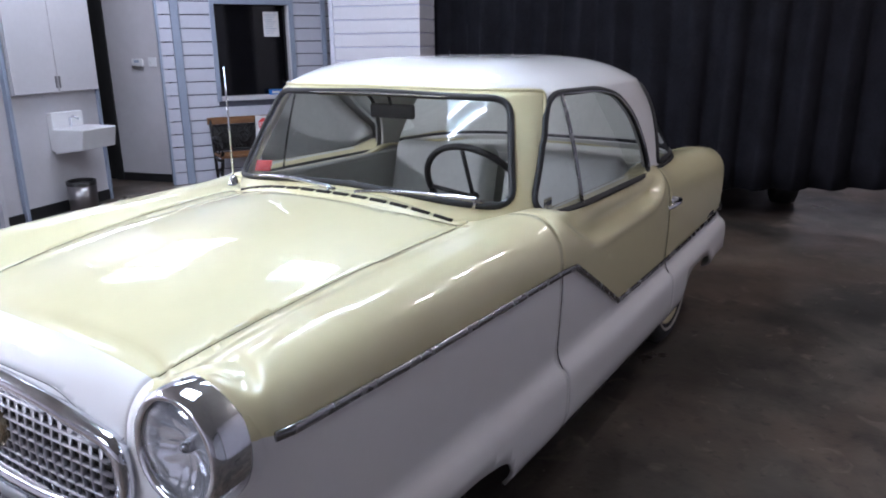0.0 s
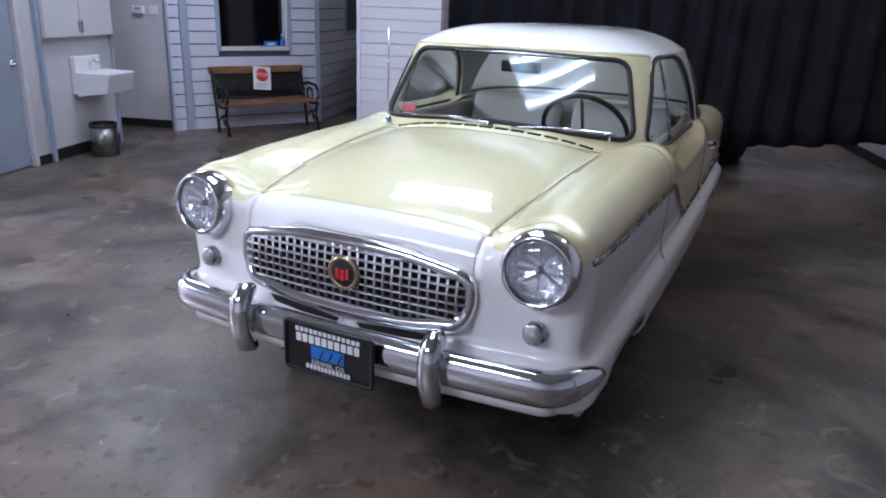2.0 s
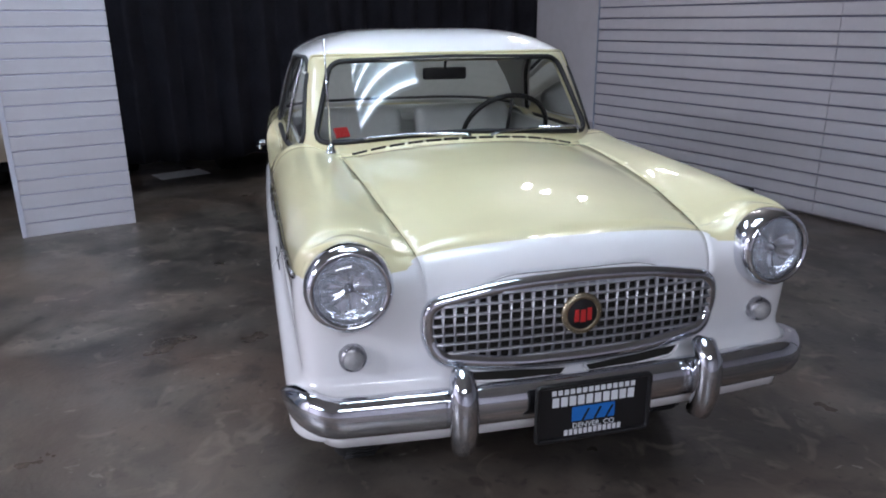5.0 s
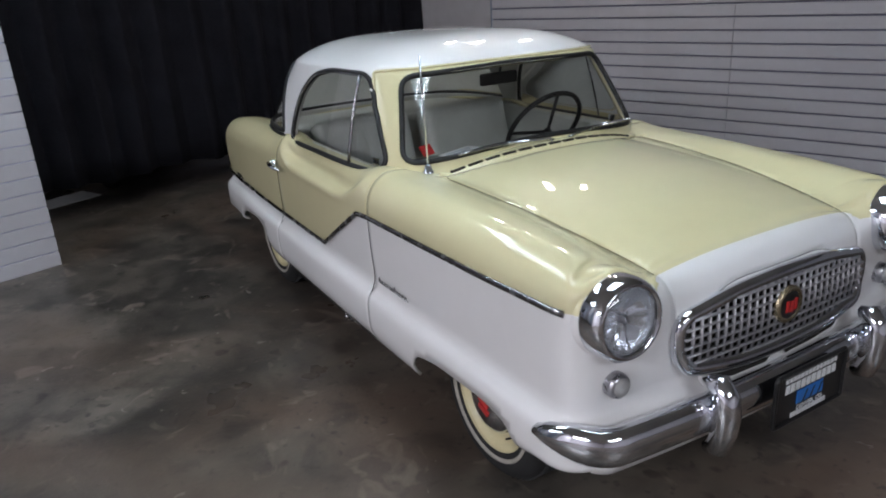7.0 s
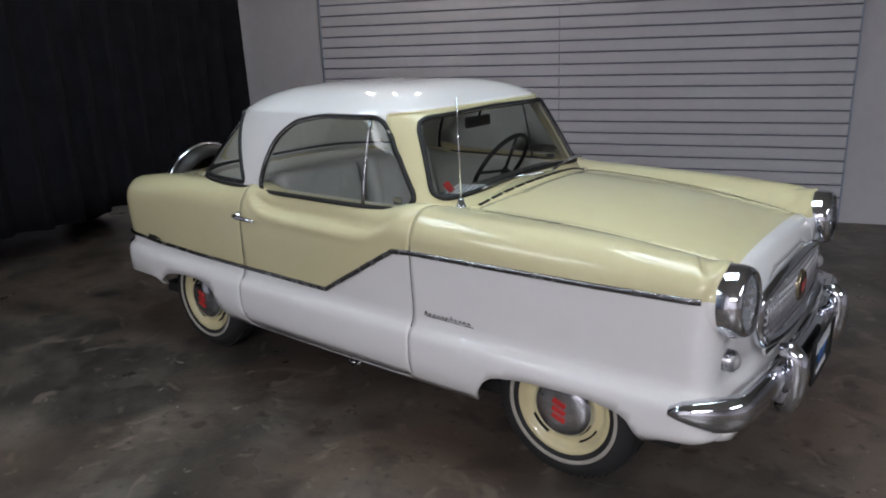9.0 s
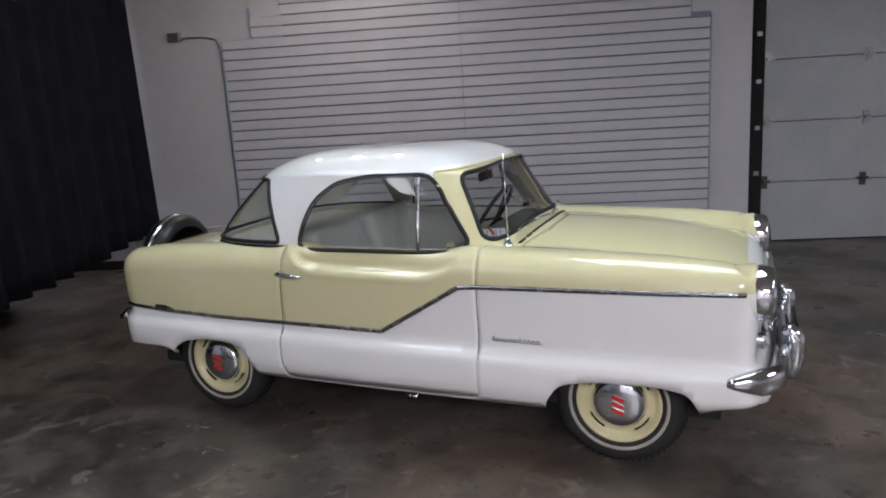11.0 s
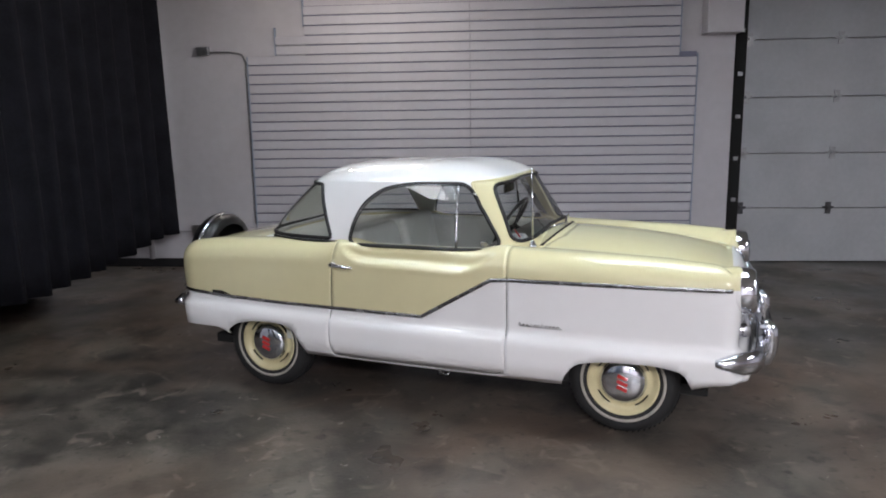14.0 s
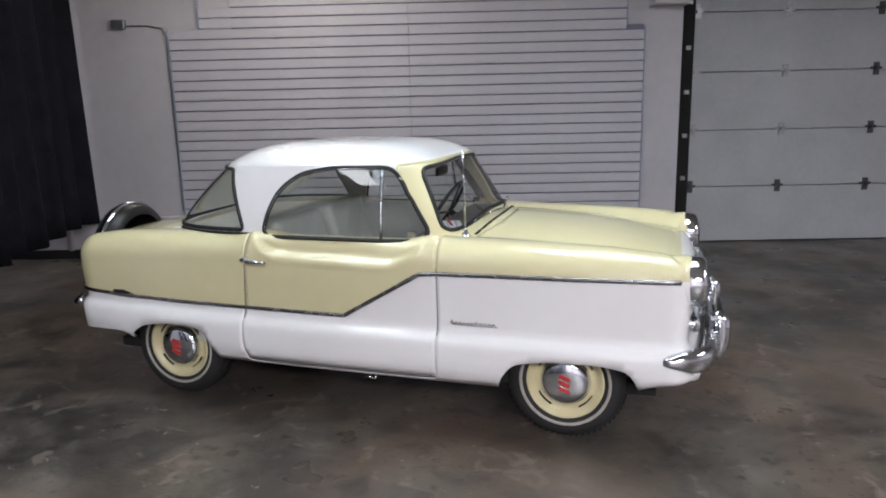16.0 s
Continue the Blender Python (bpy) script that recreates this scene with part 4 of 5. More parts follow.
def build_body():
    P = BODY
    rows, cols = P.shape[:2]

    def fields(P):
        x, y, z = P[..., 0], P[..., 1], P[..., 2]
        wing = np.abs(y) > 0.45
        arch = np.minimum(arch_front(x, z), arch_rear(x, z))
        arch = np.where(np.abs(y) > 0.55, arch, 0.3)
        slope = np.where((x > 0.004) & (x < 0.405), 0.86, 1.0)
        paint = np.minimum((z - trim_line(x)) * slope, (1.590 + 0.2 * np.clip((np.abs(y) - 0.43) / 0.08, 0, 1)) - x)
        cabin = poly_sdf(rounded([(0.47, 0.52), (0.56, 0.25), (0.575, 0), (0.56, -0.25), (0.47, -0.52), (0.40, -0.615), (-0.80, -0.615), (-1.10, -0.50), (-1.13, 0), (-1.10, 0.50), (-0.80, 0.615), (0.40, 0.615)], 0.08), x, y)
        cabin = np.where(z > 0.86, cabin, 0.3)
        hood = poly_sdf(rounded([(0.60, -0.50), (0.685, -0.25), (0.70, 0), (0.685, 0.25), (0.60, 0.50), (1.25, 0.458), (1.72, 0.405), (1.80, 0), (1.72, -0.405), (1.25, -0.458)], 0.02), x, y)
        hood = np.maximum(hood, 0.800 - 0.36 * np.clip(np.abs(y) - 0.2, 0, 1) - z)
        door = poly_sdf(rounded([(0.487, 1.2), (0.492, 0.62), (0.485, 0.291), (-0.555, 0.291), (-0.567, 0.42), (-0.56, 0.60), (-0.515, 1.2)], 0.03), x, z)
        door = np.where(np.abs(y) > 0.5, door, 0.3)
        return [arch, cabin, hood, door, paint]

    ds = fields(P)
    for k in range(len(ds)):
        P, _ = snap(P, ds[k], True)
        ds = fields(P)
    faces = grid_faces(rows, cols, True)
    faces, vals = sort_faces(faces, ds)
    groups = {}
    flat = P.reshape(-1, 3)
    centre = [flat[list(f)].mean(0) for f in faces]
    for f, (a, c, h, d, p), mid in zip(faces, zip(*vals), centre):
        if a < 0 or c < 0:
            continue
        panel = "hood" if h < 0 else ("door_right" if mid[1] < 0 else "door_left") if d < 0 else "body"
        groups.setdefault((panel, "yellow" if p > 0 else "white"), []).append(f)
    whole = {}
    for (panel, tone), fs in groups.items():
        whole.setdefault(panel, []).append((tone, fs))
    made = {}
    for panel, tones in whole.items():
        fs = [f for _, q in tones for f in q]
        v, q = pick(P, fs)
        name = {"door_right": "door", "door_left": "door"}.get(panel, panel)
        lab = {"body": "two-tone cream and white body shell", "hood": "cream yellow hood with white front edge"}.get(panel, "cream and white door with scooped top")
        tone_at = [0 if t == "yellow" else 1 for t, q2 in tones for _ in q2]
        ob = obj(name, v, q, YELLOW, car, lab, more=(WHITE, SEAT), slots=tone_at)
        s = ob.modifiers.new("thickness", "SOLIDIFY")
        s.thickness, s.offset, s.material_offset = 0.012, -1, 2
        made[panel] = (ob, fs)
    return P, groups, made


BODY, TONES, PANELS = build_body()


def strip_along(name, chains, radius, material, parent, label="", lift=0.0, flat=1.0, test=None, ease=3):
    pieces = []
    for c in chains:
        pts, closed = smoothed(c, ease)
        if test:
            pts = [p for p in pts if test(p)]
            closed = False
        if len(pts) > 4:
            out = [p + Vector((0, math.copysign(lift, p.y), 0)) for p in pts] if lift else pts
            pieces.append(tube(out, radius, 8, closed, flat))
    if pieces:
        v, f = join(*pieces)
        return obj(name, v, f, material, parent, label)


# panel gaps and bright strip
hood_fs = PANELS["hood"][1]
body_fs = PANELS["body"][1]
strip_along("seam", borders(BODY, hood_fs, body_fs), 0.0010, GAP, PANELS["hood"][0], "dark gap round the hood", ease=8)
for key in ("door_right", "door_left"):
    strip_along("seam", borders(BODY, PANELS[key][1], body_fs), 0.0016, GAP, PANELS[key][0], "dark gap round the door", ease=8)


def on_body(x, z, sgn):
    """The point of the body's side for given x and z."""
    cols = BODY[20, :, 1] * sgn > 0.64
    best = BODY[:47][:, cols]
    ys, zs = [], []
    for row in best:
        o = np.argsort(row[:, 0])
        ys.append(np.interp(x, row[o, 0], row[o, 1]))
        zs.append(np.interp(x, row[o, 0], row[o, 2]))
    return Vector((x, float(np.interp(z, zs, ys)), z))


for sgn in (-1, 1):
    xs = sorted(list(np.linspace(-1.66, 1.585, 90)) + [0.004, 0.405])
    out = [on_body(x, float(trim_line(x)), sgn) + Vector((0, sgn * (0.011 if x < -1.2 else 0.007), 0)) for x in xs]
    v, f = tube(out, 0.0105, 8, False, 0.55)
    obj("side_moulding", v, f, STEEL, car, "bright metal side moulding with a zigzag")


# greenhouse
def green_points():
    zs = np.linspace(0.905, 1.30, 44)
    cols = 420
    th = np.linspace(0, 2 * math.pi, cols, endpoint=False)
    rows = []

    def ring(z, shrink=0.0):
        f = np.clip((z - 0.96) / 0.34, -0.2, 1.0)
        w = 0.672 - 0.058 * f - 0.026 * f * f
        cx = -0.25
        af = (0.595 - 0.215 * f) - cx
        ar = cx - (-1.15 + 0.30 * f ** 1.3 if f > 0 else -1.15)
        n = 5.0
        c, s = np.cos(th), np.sin(th)
        a = np.where(c > 0, af, ar)
        e = np.where(c > 0, n, 4.2 - 0.9 * max(0.0, min(1.0, f)))
        r = (np.abs(c / a) ** e + np.abs(s / w) ** e) ** (-1 / e)
        return cx + r * c, r * s

    for z in zs:
        x, y = ring(z)
        rows.append(np.stack([x, y, z + 0 * x], 1))
    base = rows[-1]
    up = 1.300
    for a in np.linspace(0.06, 1, 30):
        k = 1 - a  # shoulder of the roof, then a flat dome
        sx, sy = base[:, 0] * k + (-0.22) * (1 - k), base[:, 1] * k
        z = up + 0.100 * (1 - k ** 4.2)
        rows.append(np.stack([sx, sy, z + 0 * sx], 1))
    P = np.array(rows)
    return P


GREEN = green_points()
SIDE_WINDOW = rounded([(-0.465, 0.96), (-0.44, 1.07), (-0.38, 1.18), (-0.265, 1.26), (-0.09, 1.290), (0.225, 1.292), (0.420, 0.985), (0.398, 0.943), (-0.42, 0.943)], 0.05)
SCREEN = rounded([(-0.580, 0.980), (-0.25, 1.003), (0, 1.010), (0.25, 1.003), (0.580, 0.980), (0.487, 1.282), (0, 1.292), (-0.487, 1.282)], 0.045)


def build_green():
    P = GREEN

    def fields(P):
        x, y, z = P[..., 0], P[..., 1], P[..., 2]
        sidew = poly_sdf(SIDE_WINDOW, x, z)
        sidew = np.where((np.abs(y) > 0.40), sidew, 0.3)
        screen = np.where(x > 0.15, poly_sdf(SCREEN, y, z), 0.3)
        line = -0.580 - 0.38 * (z - 0.97)
        back = np.maximum(np.maximum(x - line, z - 1.272), 0.972 - z)
        frame = 0.235 - 0.50 * (z - 1.30) - x  # yellow screen frame ahead of this
        roof = np.minimum(frame, 5)
        return [sidew, screen, back, np.where(z < 1.318, roof, 0.3)]

    ds = fields(P)
    for k in range(len(ds)):
        P, _ = snap(P, ds[k], True)
        ds = fields(P)
    rows, cols = P.shape[:2]
    faces = grid_faces(rows, cols, True)
    faces, vals = sort_faces(faces, ds)
    flat = P.reshape(-1, 3)
    mid = [flat[list(f)].mean(0) for f in faces]
    g = {"side_r": [], "side_l": [], "screen": [], "back": [], "frame": [], "roof": []}
    for f, (a, b, c, r), m in zip(faces, zip(*vals), mid):
        if a < 0:
            g["side_r" if m[1] < 0 else "side_l"].append(f)
        elif b < 0:
            g["screen"].append(f)
        elif c < 0:
            g["back"].append(f)
        elif r < 0:
            g["frame"].append(f)
        else:
            g["roof"].append(f)
    return P, g


GREEN, G = build_green()
roof = obj("roof", *pick(GREEN, G["roof"]), WHITE, car, "white painted hardtop roof")
roof.data.materials.append(LINER)
sol = roof.modifiers.new("thickness", "SOLIDIFY")
sol.thickness, sol.offset, sol.material_offset = 0.022, -1, 1
fr = obj("screen_frame", *pick(GREEN, G["frame"]), YELLOW, car, "cream yellow windscreen frame and pillars")
sol = fr.modifiers.new("thickness", "SOLIDIFY")
sol.thickness, sol.offset = 0.022, -1
shell = G["roof"] + G["frame"]
for key, name, lab in (("screen", "windscreen", "curved windscreen glass"), ("back", "rear_window", "wraparound rear window glass"), ("side_r", "side_window", ""), ("side_l", "side_window", "")):
    pane = obj(name, *pick(GREEN, G[key]), GLASS, car, lab)
    pane.visible_shadow = False
    chains = borders(GREEN, G[key], shell)
    strip_along("rubber_seal", chains, 0.011, RUBBER, pane, "black rubber seal", ease=4)
    inner = []
    for c in chains:
        pts, closed = smoothed(c, 4)
        mid = sum(pts, Vector()) / len(pts)
        inner.append([p + (p - Vector((-0.2, 0, 1.1))).normalized() * 0.006 + (mid - p).normalized() * 0.006 for p in pts] + ([pts[0] + (pts[0] - Vector((-0.2, 0, 1.1))).normalized() * 0.006 + (mid - pts[0]).normalized() * 0.006] if closed else []))
    v, f = join(*[tube(c, 0.0045, 6) for c in inner])
    obj("bright_bead", v, f, CHROME, pane, "thin chrome bead")
# drip line between roof and frame
strip_along("drip_rail", borders(GREEN, G["frame"], G["roof"]), 0.006, YELLOW, roof, "cream drip rail")


def on_green(x, z, sgn):
    """The point of the glass house at a side for given x and z."""
    rows = GREEN[:44]
    ys, zs = [], []
    for ring in rows:
        sel = ring[ring[:, 1] * sgn > 0.25]
        o = np.argsort(sel[:, 0])
        ys.append(np.interp(x, sel[o, 0], sel[o, 1]))
        zs.append(ring[:, 2].mean())
    return Vector((x, float(np.interp(z, zs, ys)), z))


for sgn in (-1, 1):
    bar = [on_green(0.188 - 0.016 * (z - 0.94) / 0.35, z, sgn) + Vector((0, sgn * 0.004, 0)) for z in np.linspace(0.95, 1.285, 8)]
    v, f = tube(bar, 0.008, 8, False, 0.8, up=(1, 0, 0))
    post = obj("vent_window_post", v, f, STEEL, car, "dull metal vent window post")
    base = on_green(0.33, 0.962, sgn)
    bm = bmesh.new()
    box_bm(0.31, 0.35, base.y - sgn * 0.03 - 0.004, base.y - sgn * 0.03 + 0.004, 0.955, 0.985, bm=bm)
    part("latch", bm, CHROME, post, "chrome vent latch")
    rail = [on_green(x, 0.943, sgn) + Vector((0, sgn * 0.006, 0)) for x in np.linspace(-0.42, 0.39, 24)]
    v, f = tube(rail, 0.007, 6)
    obj("window_sill_trim", v, f, RUBBER, car, "dark rubber strip at the window sill")
    base = [on_green(x, 0.955, sgn) + Vector((0, sgn * 0.007, 0)) for x in np.linspace(-1.04, -0.49, 24)]
    v, f = tube(base, 0.008, 6)
    obj("belt_trim", v, f, RUBBER, car, "dark belt strip below the rear window")


# wheels
def wheel(x, sgn):
    w = new("wheel")
    w.parent = car
    w.matrix_basis = Matrix.Translation((x, sgn * 0.555, 0.285)) @ (Matrix.Rotation(math.pi, 4, "Z") if sgn > 0 else Matrix.Identity(4))
    # outer side points to -y
    prof = [(0.07, 0.185), (0.085, 0.215), (0.082, 0.245), (0.066, 0.272), (0.045, 0.283), (0.0, 0.285), (-0.045, 0.283), (-0.064, 0.273), (-0.078, 0.256), (-0.084, 0.236), (-0.082, 0.212), (-0.072, 0.184), (-0.06, 0.176)]
    v, f = lathe(prof, 56, "y")
    t = obj("tyre", v, f, TYRE, w, "worn black tyre with a thin whitewall line")
    v, f = lathe([(-0.0835, 0.219), (-0.0868, 0.216), (-0.0868, 0.207), (-0.080, 0.204)], 56, "y")
    obj("whitewall", v, f, WHITEWALL, t, "thin white line on the tyre")
    treads = []
    for k in range(60):
        a = 2 * math.pi * k / 60
        c, s = math.cos(a), math.sin(a)
        p = [Vector((c * 0.2865, d, s * 0.2865)) for d in (-0.05, -0.016, 0.016, 0.05)]
        treads.append(tube([q + Vector((-s, 0, c)) * (0.006 if i % 2 else -0.006) for i, q in enumerate(p)], 0.004, 4))
    obj("tread", *join(*treads), TYRE, t)
    v, f = lathe([(-0.05, 0.10), (-0.052, 0.135), (-0.045, 0.15), (-0.060, 0.160), (-0.070, 0.172), (-0.078, 0.183), (-0.070, 0.187), (-0.055, 0.178)], 56, "y")
    rim = obj("rim", v, f, RIM, w, "cream painted steel rim")
    # rim slots are dark strips, the shade of an opening put into colour
    for k in range(4):
        a = math.pi / 4 + k * math.pi / 2
        pts = [Vector((math.cos(a + d) * 0.142, -0.0545, math.sin(a + d) * 0.142)) for d in np.linspace(-0.3, 0.3, 7)]
        v, f = tube(pts, 0.0095, 8, False, 0.35, up=(0, 1, 0))
        obj("slot", v, f, GAP, rim, "dark vent slot")
    v, f = lathe([(-0.05, 0.122), (-0.066, 0.120), (-0.082, 0.108), (-0.092, 0.088), (-0.098, 0.055), (-0.100, 0.02), (-0.100, 0.0005)], 48, "y")
    cap = obj("hubcap", v, f, CHROME, w, "domed chrome hubcap")
    bm = bmesh.new()
    for k, dz in enumerate((0.028, 0.0, -0.028)):
        box_bm(-0.036 + k * 0.009, 0.018 + k * 0.009, -0.1035, -0.096, dz - 0.009, dz + 0.009, bm=bm)
    for q in bm.verts:
        q.co = Matrix.Rotation(0.35, 4, "Y") @ q.co
    part("emblem", bm, RED, cap, "red enamel hubcap emblem")
    v, f = lathe([(0.07, 0.183), (0.03, 0.14), (0.03, 0.01)], 32, "y")
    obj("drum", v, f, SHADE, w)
    return w


for x in (1.083, -1.083):
    for sgn in (-1, 1):
        wheel(x, sgn)

# wheel wells, underbody and inner shell, with their shade put into the colour
bm = box_bm(-1.5, 1.5, -0.60, 0.60, 0.24, 0.30, 0.01)
part("underbody", bm, SHADE, car, "underbody with its shade painted near-black")
for x in (1.083, -1.05):
    for sgn in (-1, 1):
        bm = box_bm(x - 0.36, x + 0.36, min(sgn * 0.40, sgn * 0.43), max(sgn * 0.40, sgn * 0.43), 0.34, 0.62)
        box_bm(x - 0.36, x + 0.36, min(sgn * 0.43, sgn * 0.72), max(sgn * 0.43, sgn * 0.72), 0.60, 0.62, bm=bm)
        box_bm(x - 0.38, x - 0.36, min(sgn * 0.43, sgn * 0.71), max(sgn * 0.43, sgn * 0.71), 0.39, 0.62, bm=bm)
        box_bm(x + 0.36, x + 0.38, min(sgn * 0.43, sgn * 0.71), max(sgn * 0.43, sgn * 0.71), 0.36, 0.62, bm=bm)
        part("wheel_well", bm, SHADE, car, "wheel well with its shade painted near-black")


# front: headlamps, side lamps, grille, bumper
def headlamp(sgn):
    h = new("headlamp")
    h.parent = car
    h.matrix_basis = Matrix.Translation((1.658, sgn * 0.607, 0.805)) @ Matrix.Rotation(radians(-4), 4, "Y") @ Matrix.Rotation(radians(2 * sgn), 4, "Z")
    v, f = lathe([(-0.050, 0.110), (-0.03, 0.113), (0.0, 0.112), (0.022, 0.108), (0.034, 0.099), (0.036, 0.092), (0.028, 0.087)], 56, "x")
    obj("bezel", v, f, CHROME, h, "deep chrome headlamp ring")
    v, f = lathe([(0.026, 0.0885), (0.034, 0.078), (0.042, 0.055), (0.047, 0.025), (0.048, 0.0005)], 48, "x")
    lens = obj("lens", v, f, LENS, h, "clear domed headlamp lens")
    lens.visible_shadow = False
    v, f = lathe([(0.022, 0.0875), (0.012, 0.080), (0.004, 0.064), (-0.001, 0.044), (-0.004, 0.022), (-0.005, 0.0005)], 72, "x")
    # fluted reflector: the flutes break up what it mirrors
    v = [(x + 0.0026 * math.sin(y * 330) + 0.0016 * math.sin(z * 210 + 1), y, z) for x, y, z in v]
    obj("reflector", v, f, BOWL, h, "fluted silver reflector bowl")
    v, f = lathe([(-0.30, 0.075), (-0.22, 0.098), (-0.14, 0.112), (-0.07, 0.1185), (-0.040, 0.119), (-0.034, 0.112)], 56, "x")
    tones = [0 if sum(v[k][2] for k in q) / 4 > 0.022 else 1 for q in f]
    obj("wing_nose", v, f, YELLOW, h, "two-tone wing nose behind the lamp", more=(WHITE,), slots=tones)
    v, f = lathe([(-0.006, 0.013), (0.006, 0.012), (0.014, 0.008), (0.016, 0.0005)], 20, "x")
    obj("bulb", v, f, CHROME_WORN, h, "small bulb shield")
    return h


for sgn in (-1, 1):
    headlamp(sgn)
    lamp = new("side_lamp")
    lamp.parent = car
    lamp.matrix_basis = Matrix.Translation((1.650, sgn * 0.605, 0.608))
    v, f = lathe([(-0.03, 0.036), (0.0, 0.036), (0.010, 0.032), (0.012, 0.027)], 32, "x")
    obj("bezel", v, f, CHROME_WORN, lamp, "chrome lamp ring")
    v, f = lathe([(0.008, 0.028), (0.018, 0.023), (0.024, 0.013), (0.026, 0.0005)], 32, "x")
    obj("lens", v, f, LAMP_GREY, lamp, "frosted lamp lens")


def grille_outline(grow, n=6):
    g = grow
    pts = [(-0.40 - g, 0.735 + g * 0.7), (-0.2, 0.770 + g), (0, 0.778 + g), (0.2, 0.770 + g), (0.40 + g, 0.735 + g * 0.7), (0.405 + g, 0.655), (0.375 + g, 0.598 - g * 0.7), (0.2, 0.572 - g), (0, 0.566 - g), (-0.2, 0.572 - g), (-0.375 - g, 0.598 - g * 0.7), (-0.405 - g, 0.655)]
    return rounded(pts, 0.07, n)


def nose_x(y):
    return 1.705 - 0.035 * (y / 0.6) ** 2 - 0.034


grille = new("grille")
grille.parent = car
outer, inner_o = grille_outline(0.028), grille_outline(-0.010)
ring = grille_outline(0.008)
low = [min(max((0.64 - z) / 0.06, 0), 1) for _, z in ring]
v, f = tube([(nose_x(y) + 0.012 + 0.012 * k, y, z) for (y, z), k in zip(ring, low)], [0.020 + 0.003 * k for k in low], 10, True, 1.0, up=(1, 0, 0))
obj("surround", v, f, CHROME, grille, "wide chrome oval grille surround")
# a flat black sheet paints the shade behind the bars
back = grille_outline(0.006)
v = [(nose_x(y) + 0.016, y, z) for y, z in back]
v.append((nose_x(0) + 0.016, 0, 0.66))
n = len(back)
obj("backing", v, [(i, (i + 1) % n, n) for i in range(n)], GAP, grille, "black sheet painted as the shade behind the grille", smooth=False)
edge = grille_outline(0.0)
for y in np.arange(-0.405, 0.406, 0.030):
    zz = [z for z in np.linspace(0.53, 0.80, 136) if poly_sdf(edge, np.array([y]), np.array([z]))[0] < 0]
    if len(zz) > 3:
        v, f = tube([(nose_x(y) + 0.026, y, zz[0]), (nose_x(y) + 0.030, y, (zz[0] + zz[-1]) / 2), (nose_x(y) + 0.026, y, zz[-1])], 0.0040, 6, False, 1.7)
        obj("upright_bar", v, f, GRILLE, grille, "chrome egg-crate bar")
for z in np.arange(0.582, 0.78, 0.0262):
    yy = [y for y in np.linspace(-0.45, 0.45, 240) if poly_sdf(edge, np.array([y]), np.array([z]))[0] < 0]
    if len(yy) > 3:
        v, f = tube([(nose_x(y) + 0.028, y, z) for y in np.linspace(yy[0], yy[-1], 14)], 0.0040, 6, False, 1.7)
        obj("cross_bar", v, f, GRILLE, grille, "chrome egg-crate bar")
v, f = lathe([(0.0, 0.058), (0.012, 0.058), (0.018, 0.050), (0.014, 0.042)], 40, "x")
badge = obj("badge", v, f, GOLD, grille, "round gold badge ring", m=Matrix.Translation((1.698, 0, 0.688)))
v, f = lathe([(0.013, 0.043), (0.017, 0.03), (0.019, 0.0005)], 40, "x")
disc = obj("disc", v, f, BLACK, badge, "black enamel disc")
bm = bmesh.new()
for k, (y, z, w) in enumerate(((-0.018, 0.0, 0.012), (0.0, -0.002, 0.014), (0.018, 0.002, 0.012))):
    box_bm(0.014, 0.0205, y - w / 2, y + w / 2, z - 0.018, z + 0.016, bm=bm)
part("emblem", bm, RED, badge, "red enamel shape")

# intake slots above the bumper: flat sheets with the shade painted in
for sgn in (-1, 1):
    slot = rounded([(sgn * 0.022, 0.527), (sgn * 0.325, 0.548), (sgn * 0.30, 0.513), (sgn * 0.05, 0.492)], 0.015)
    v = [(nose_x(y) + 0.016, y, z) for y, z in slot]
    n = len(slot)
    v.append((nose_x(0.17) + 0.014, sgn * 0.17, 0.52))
    obj("intake_slot", v, [(i, (i + 1) % n, n) for i in range(n)], GAP, car, "black sheet painted as shade in the intake slot", smooth=False)
    v, f = tube([(nose_x(y) + 0.013, y, z) for y, z in slot], 0.006, 6, True, up=(1, 0, 0))
    obj("slot_lip", v, f, WHITE, car)


def bumper_line(n=61):
    pts = []
    for k in range(n):
        s = -1 + 2 * k / (n - 1)
        a = abs(s)
        if a < 0.72:
            y, x = 0.645 * a / 0.72, 1.742 - 0.035 * (a / 0.72) ** 2
        else:
            w = (a - 0.72) / 0.28
            y, x = 0.645 + 0.112 * math.sin(w * math.pi / 2), 1.707 - 0.185 * (1 - math.cos(w * math.pi / 2)) ** 0.9
        pts.append(Vector((x, math.copysign(y, s), 0.476)))
    return pts


def bumper(line, name, label):
    b = new(name)
    b.parent = car
    n = len(line)
    verts, faces = [], []
    sec = [(-0.022, 0.048), (0.0, 0.055), (0.018, 0.050), (0.030, 0.034), (0.036, 0.012), (0.036, -0.012), (0.030, -0.034), (0.018, -0.050), (0.0, -0.055), (-0.022, -0.048)]
    for i, p in enumerate(line):
        t = (line[min(i + 1, n - 1)] - line[max(i - 1, 0)]).normalized()
        o = Vector((t.y, -t.x, 0))
        k = math.sqrt(min(1.0, (0.5 + min(i, n - 1 - i)) / 4.5))
        for d, h in sec:
            verts.append(p + o * d + Vector((0, 0, h * k)))
    m = len(sec)
    for i in range(n - 1):
        for k in range(m):
            q = (k + 1) % m
            faces.append((i * m + k, i * m + q, (i + 1) * m + q, (i + 1) * m + k))
    faces += [tuple(range(m)), tuple((n - 1) * m + k for k in range(m))]
    obj("bar", verts, faces, CHROME, b, label)
    return b


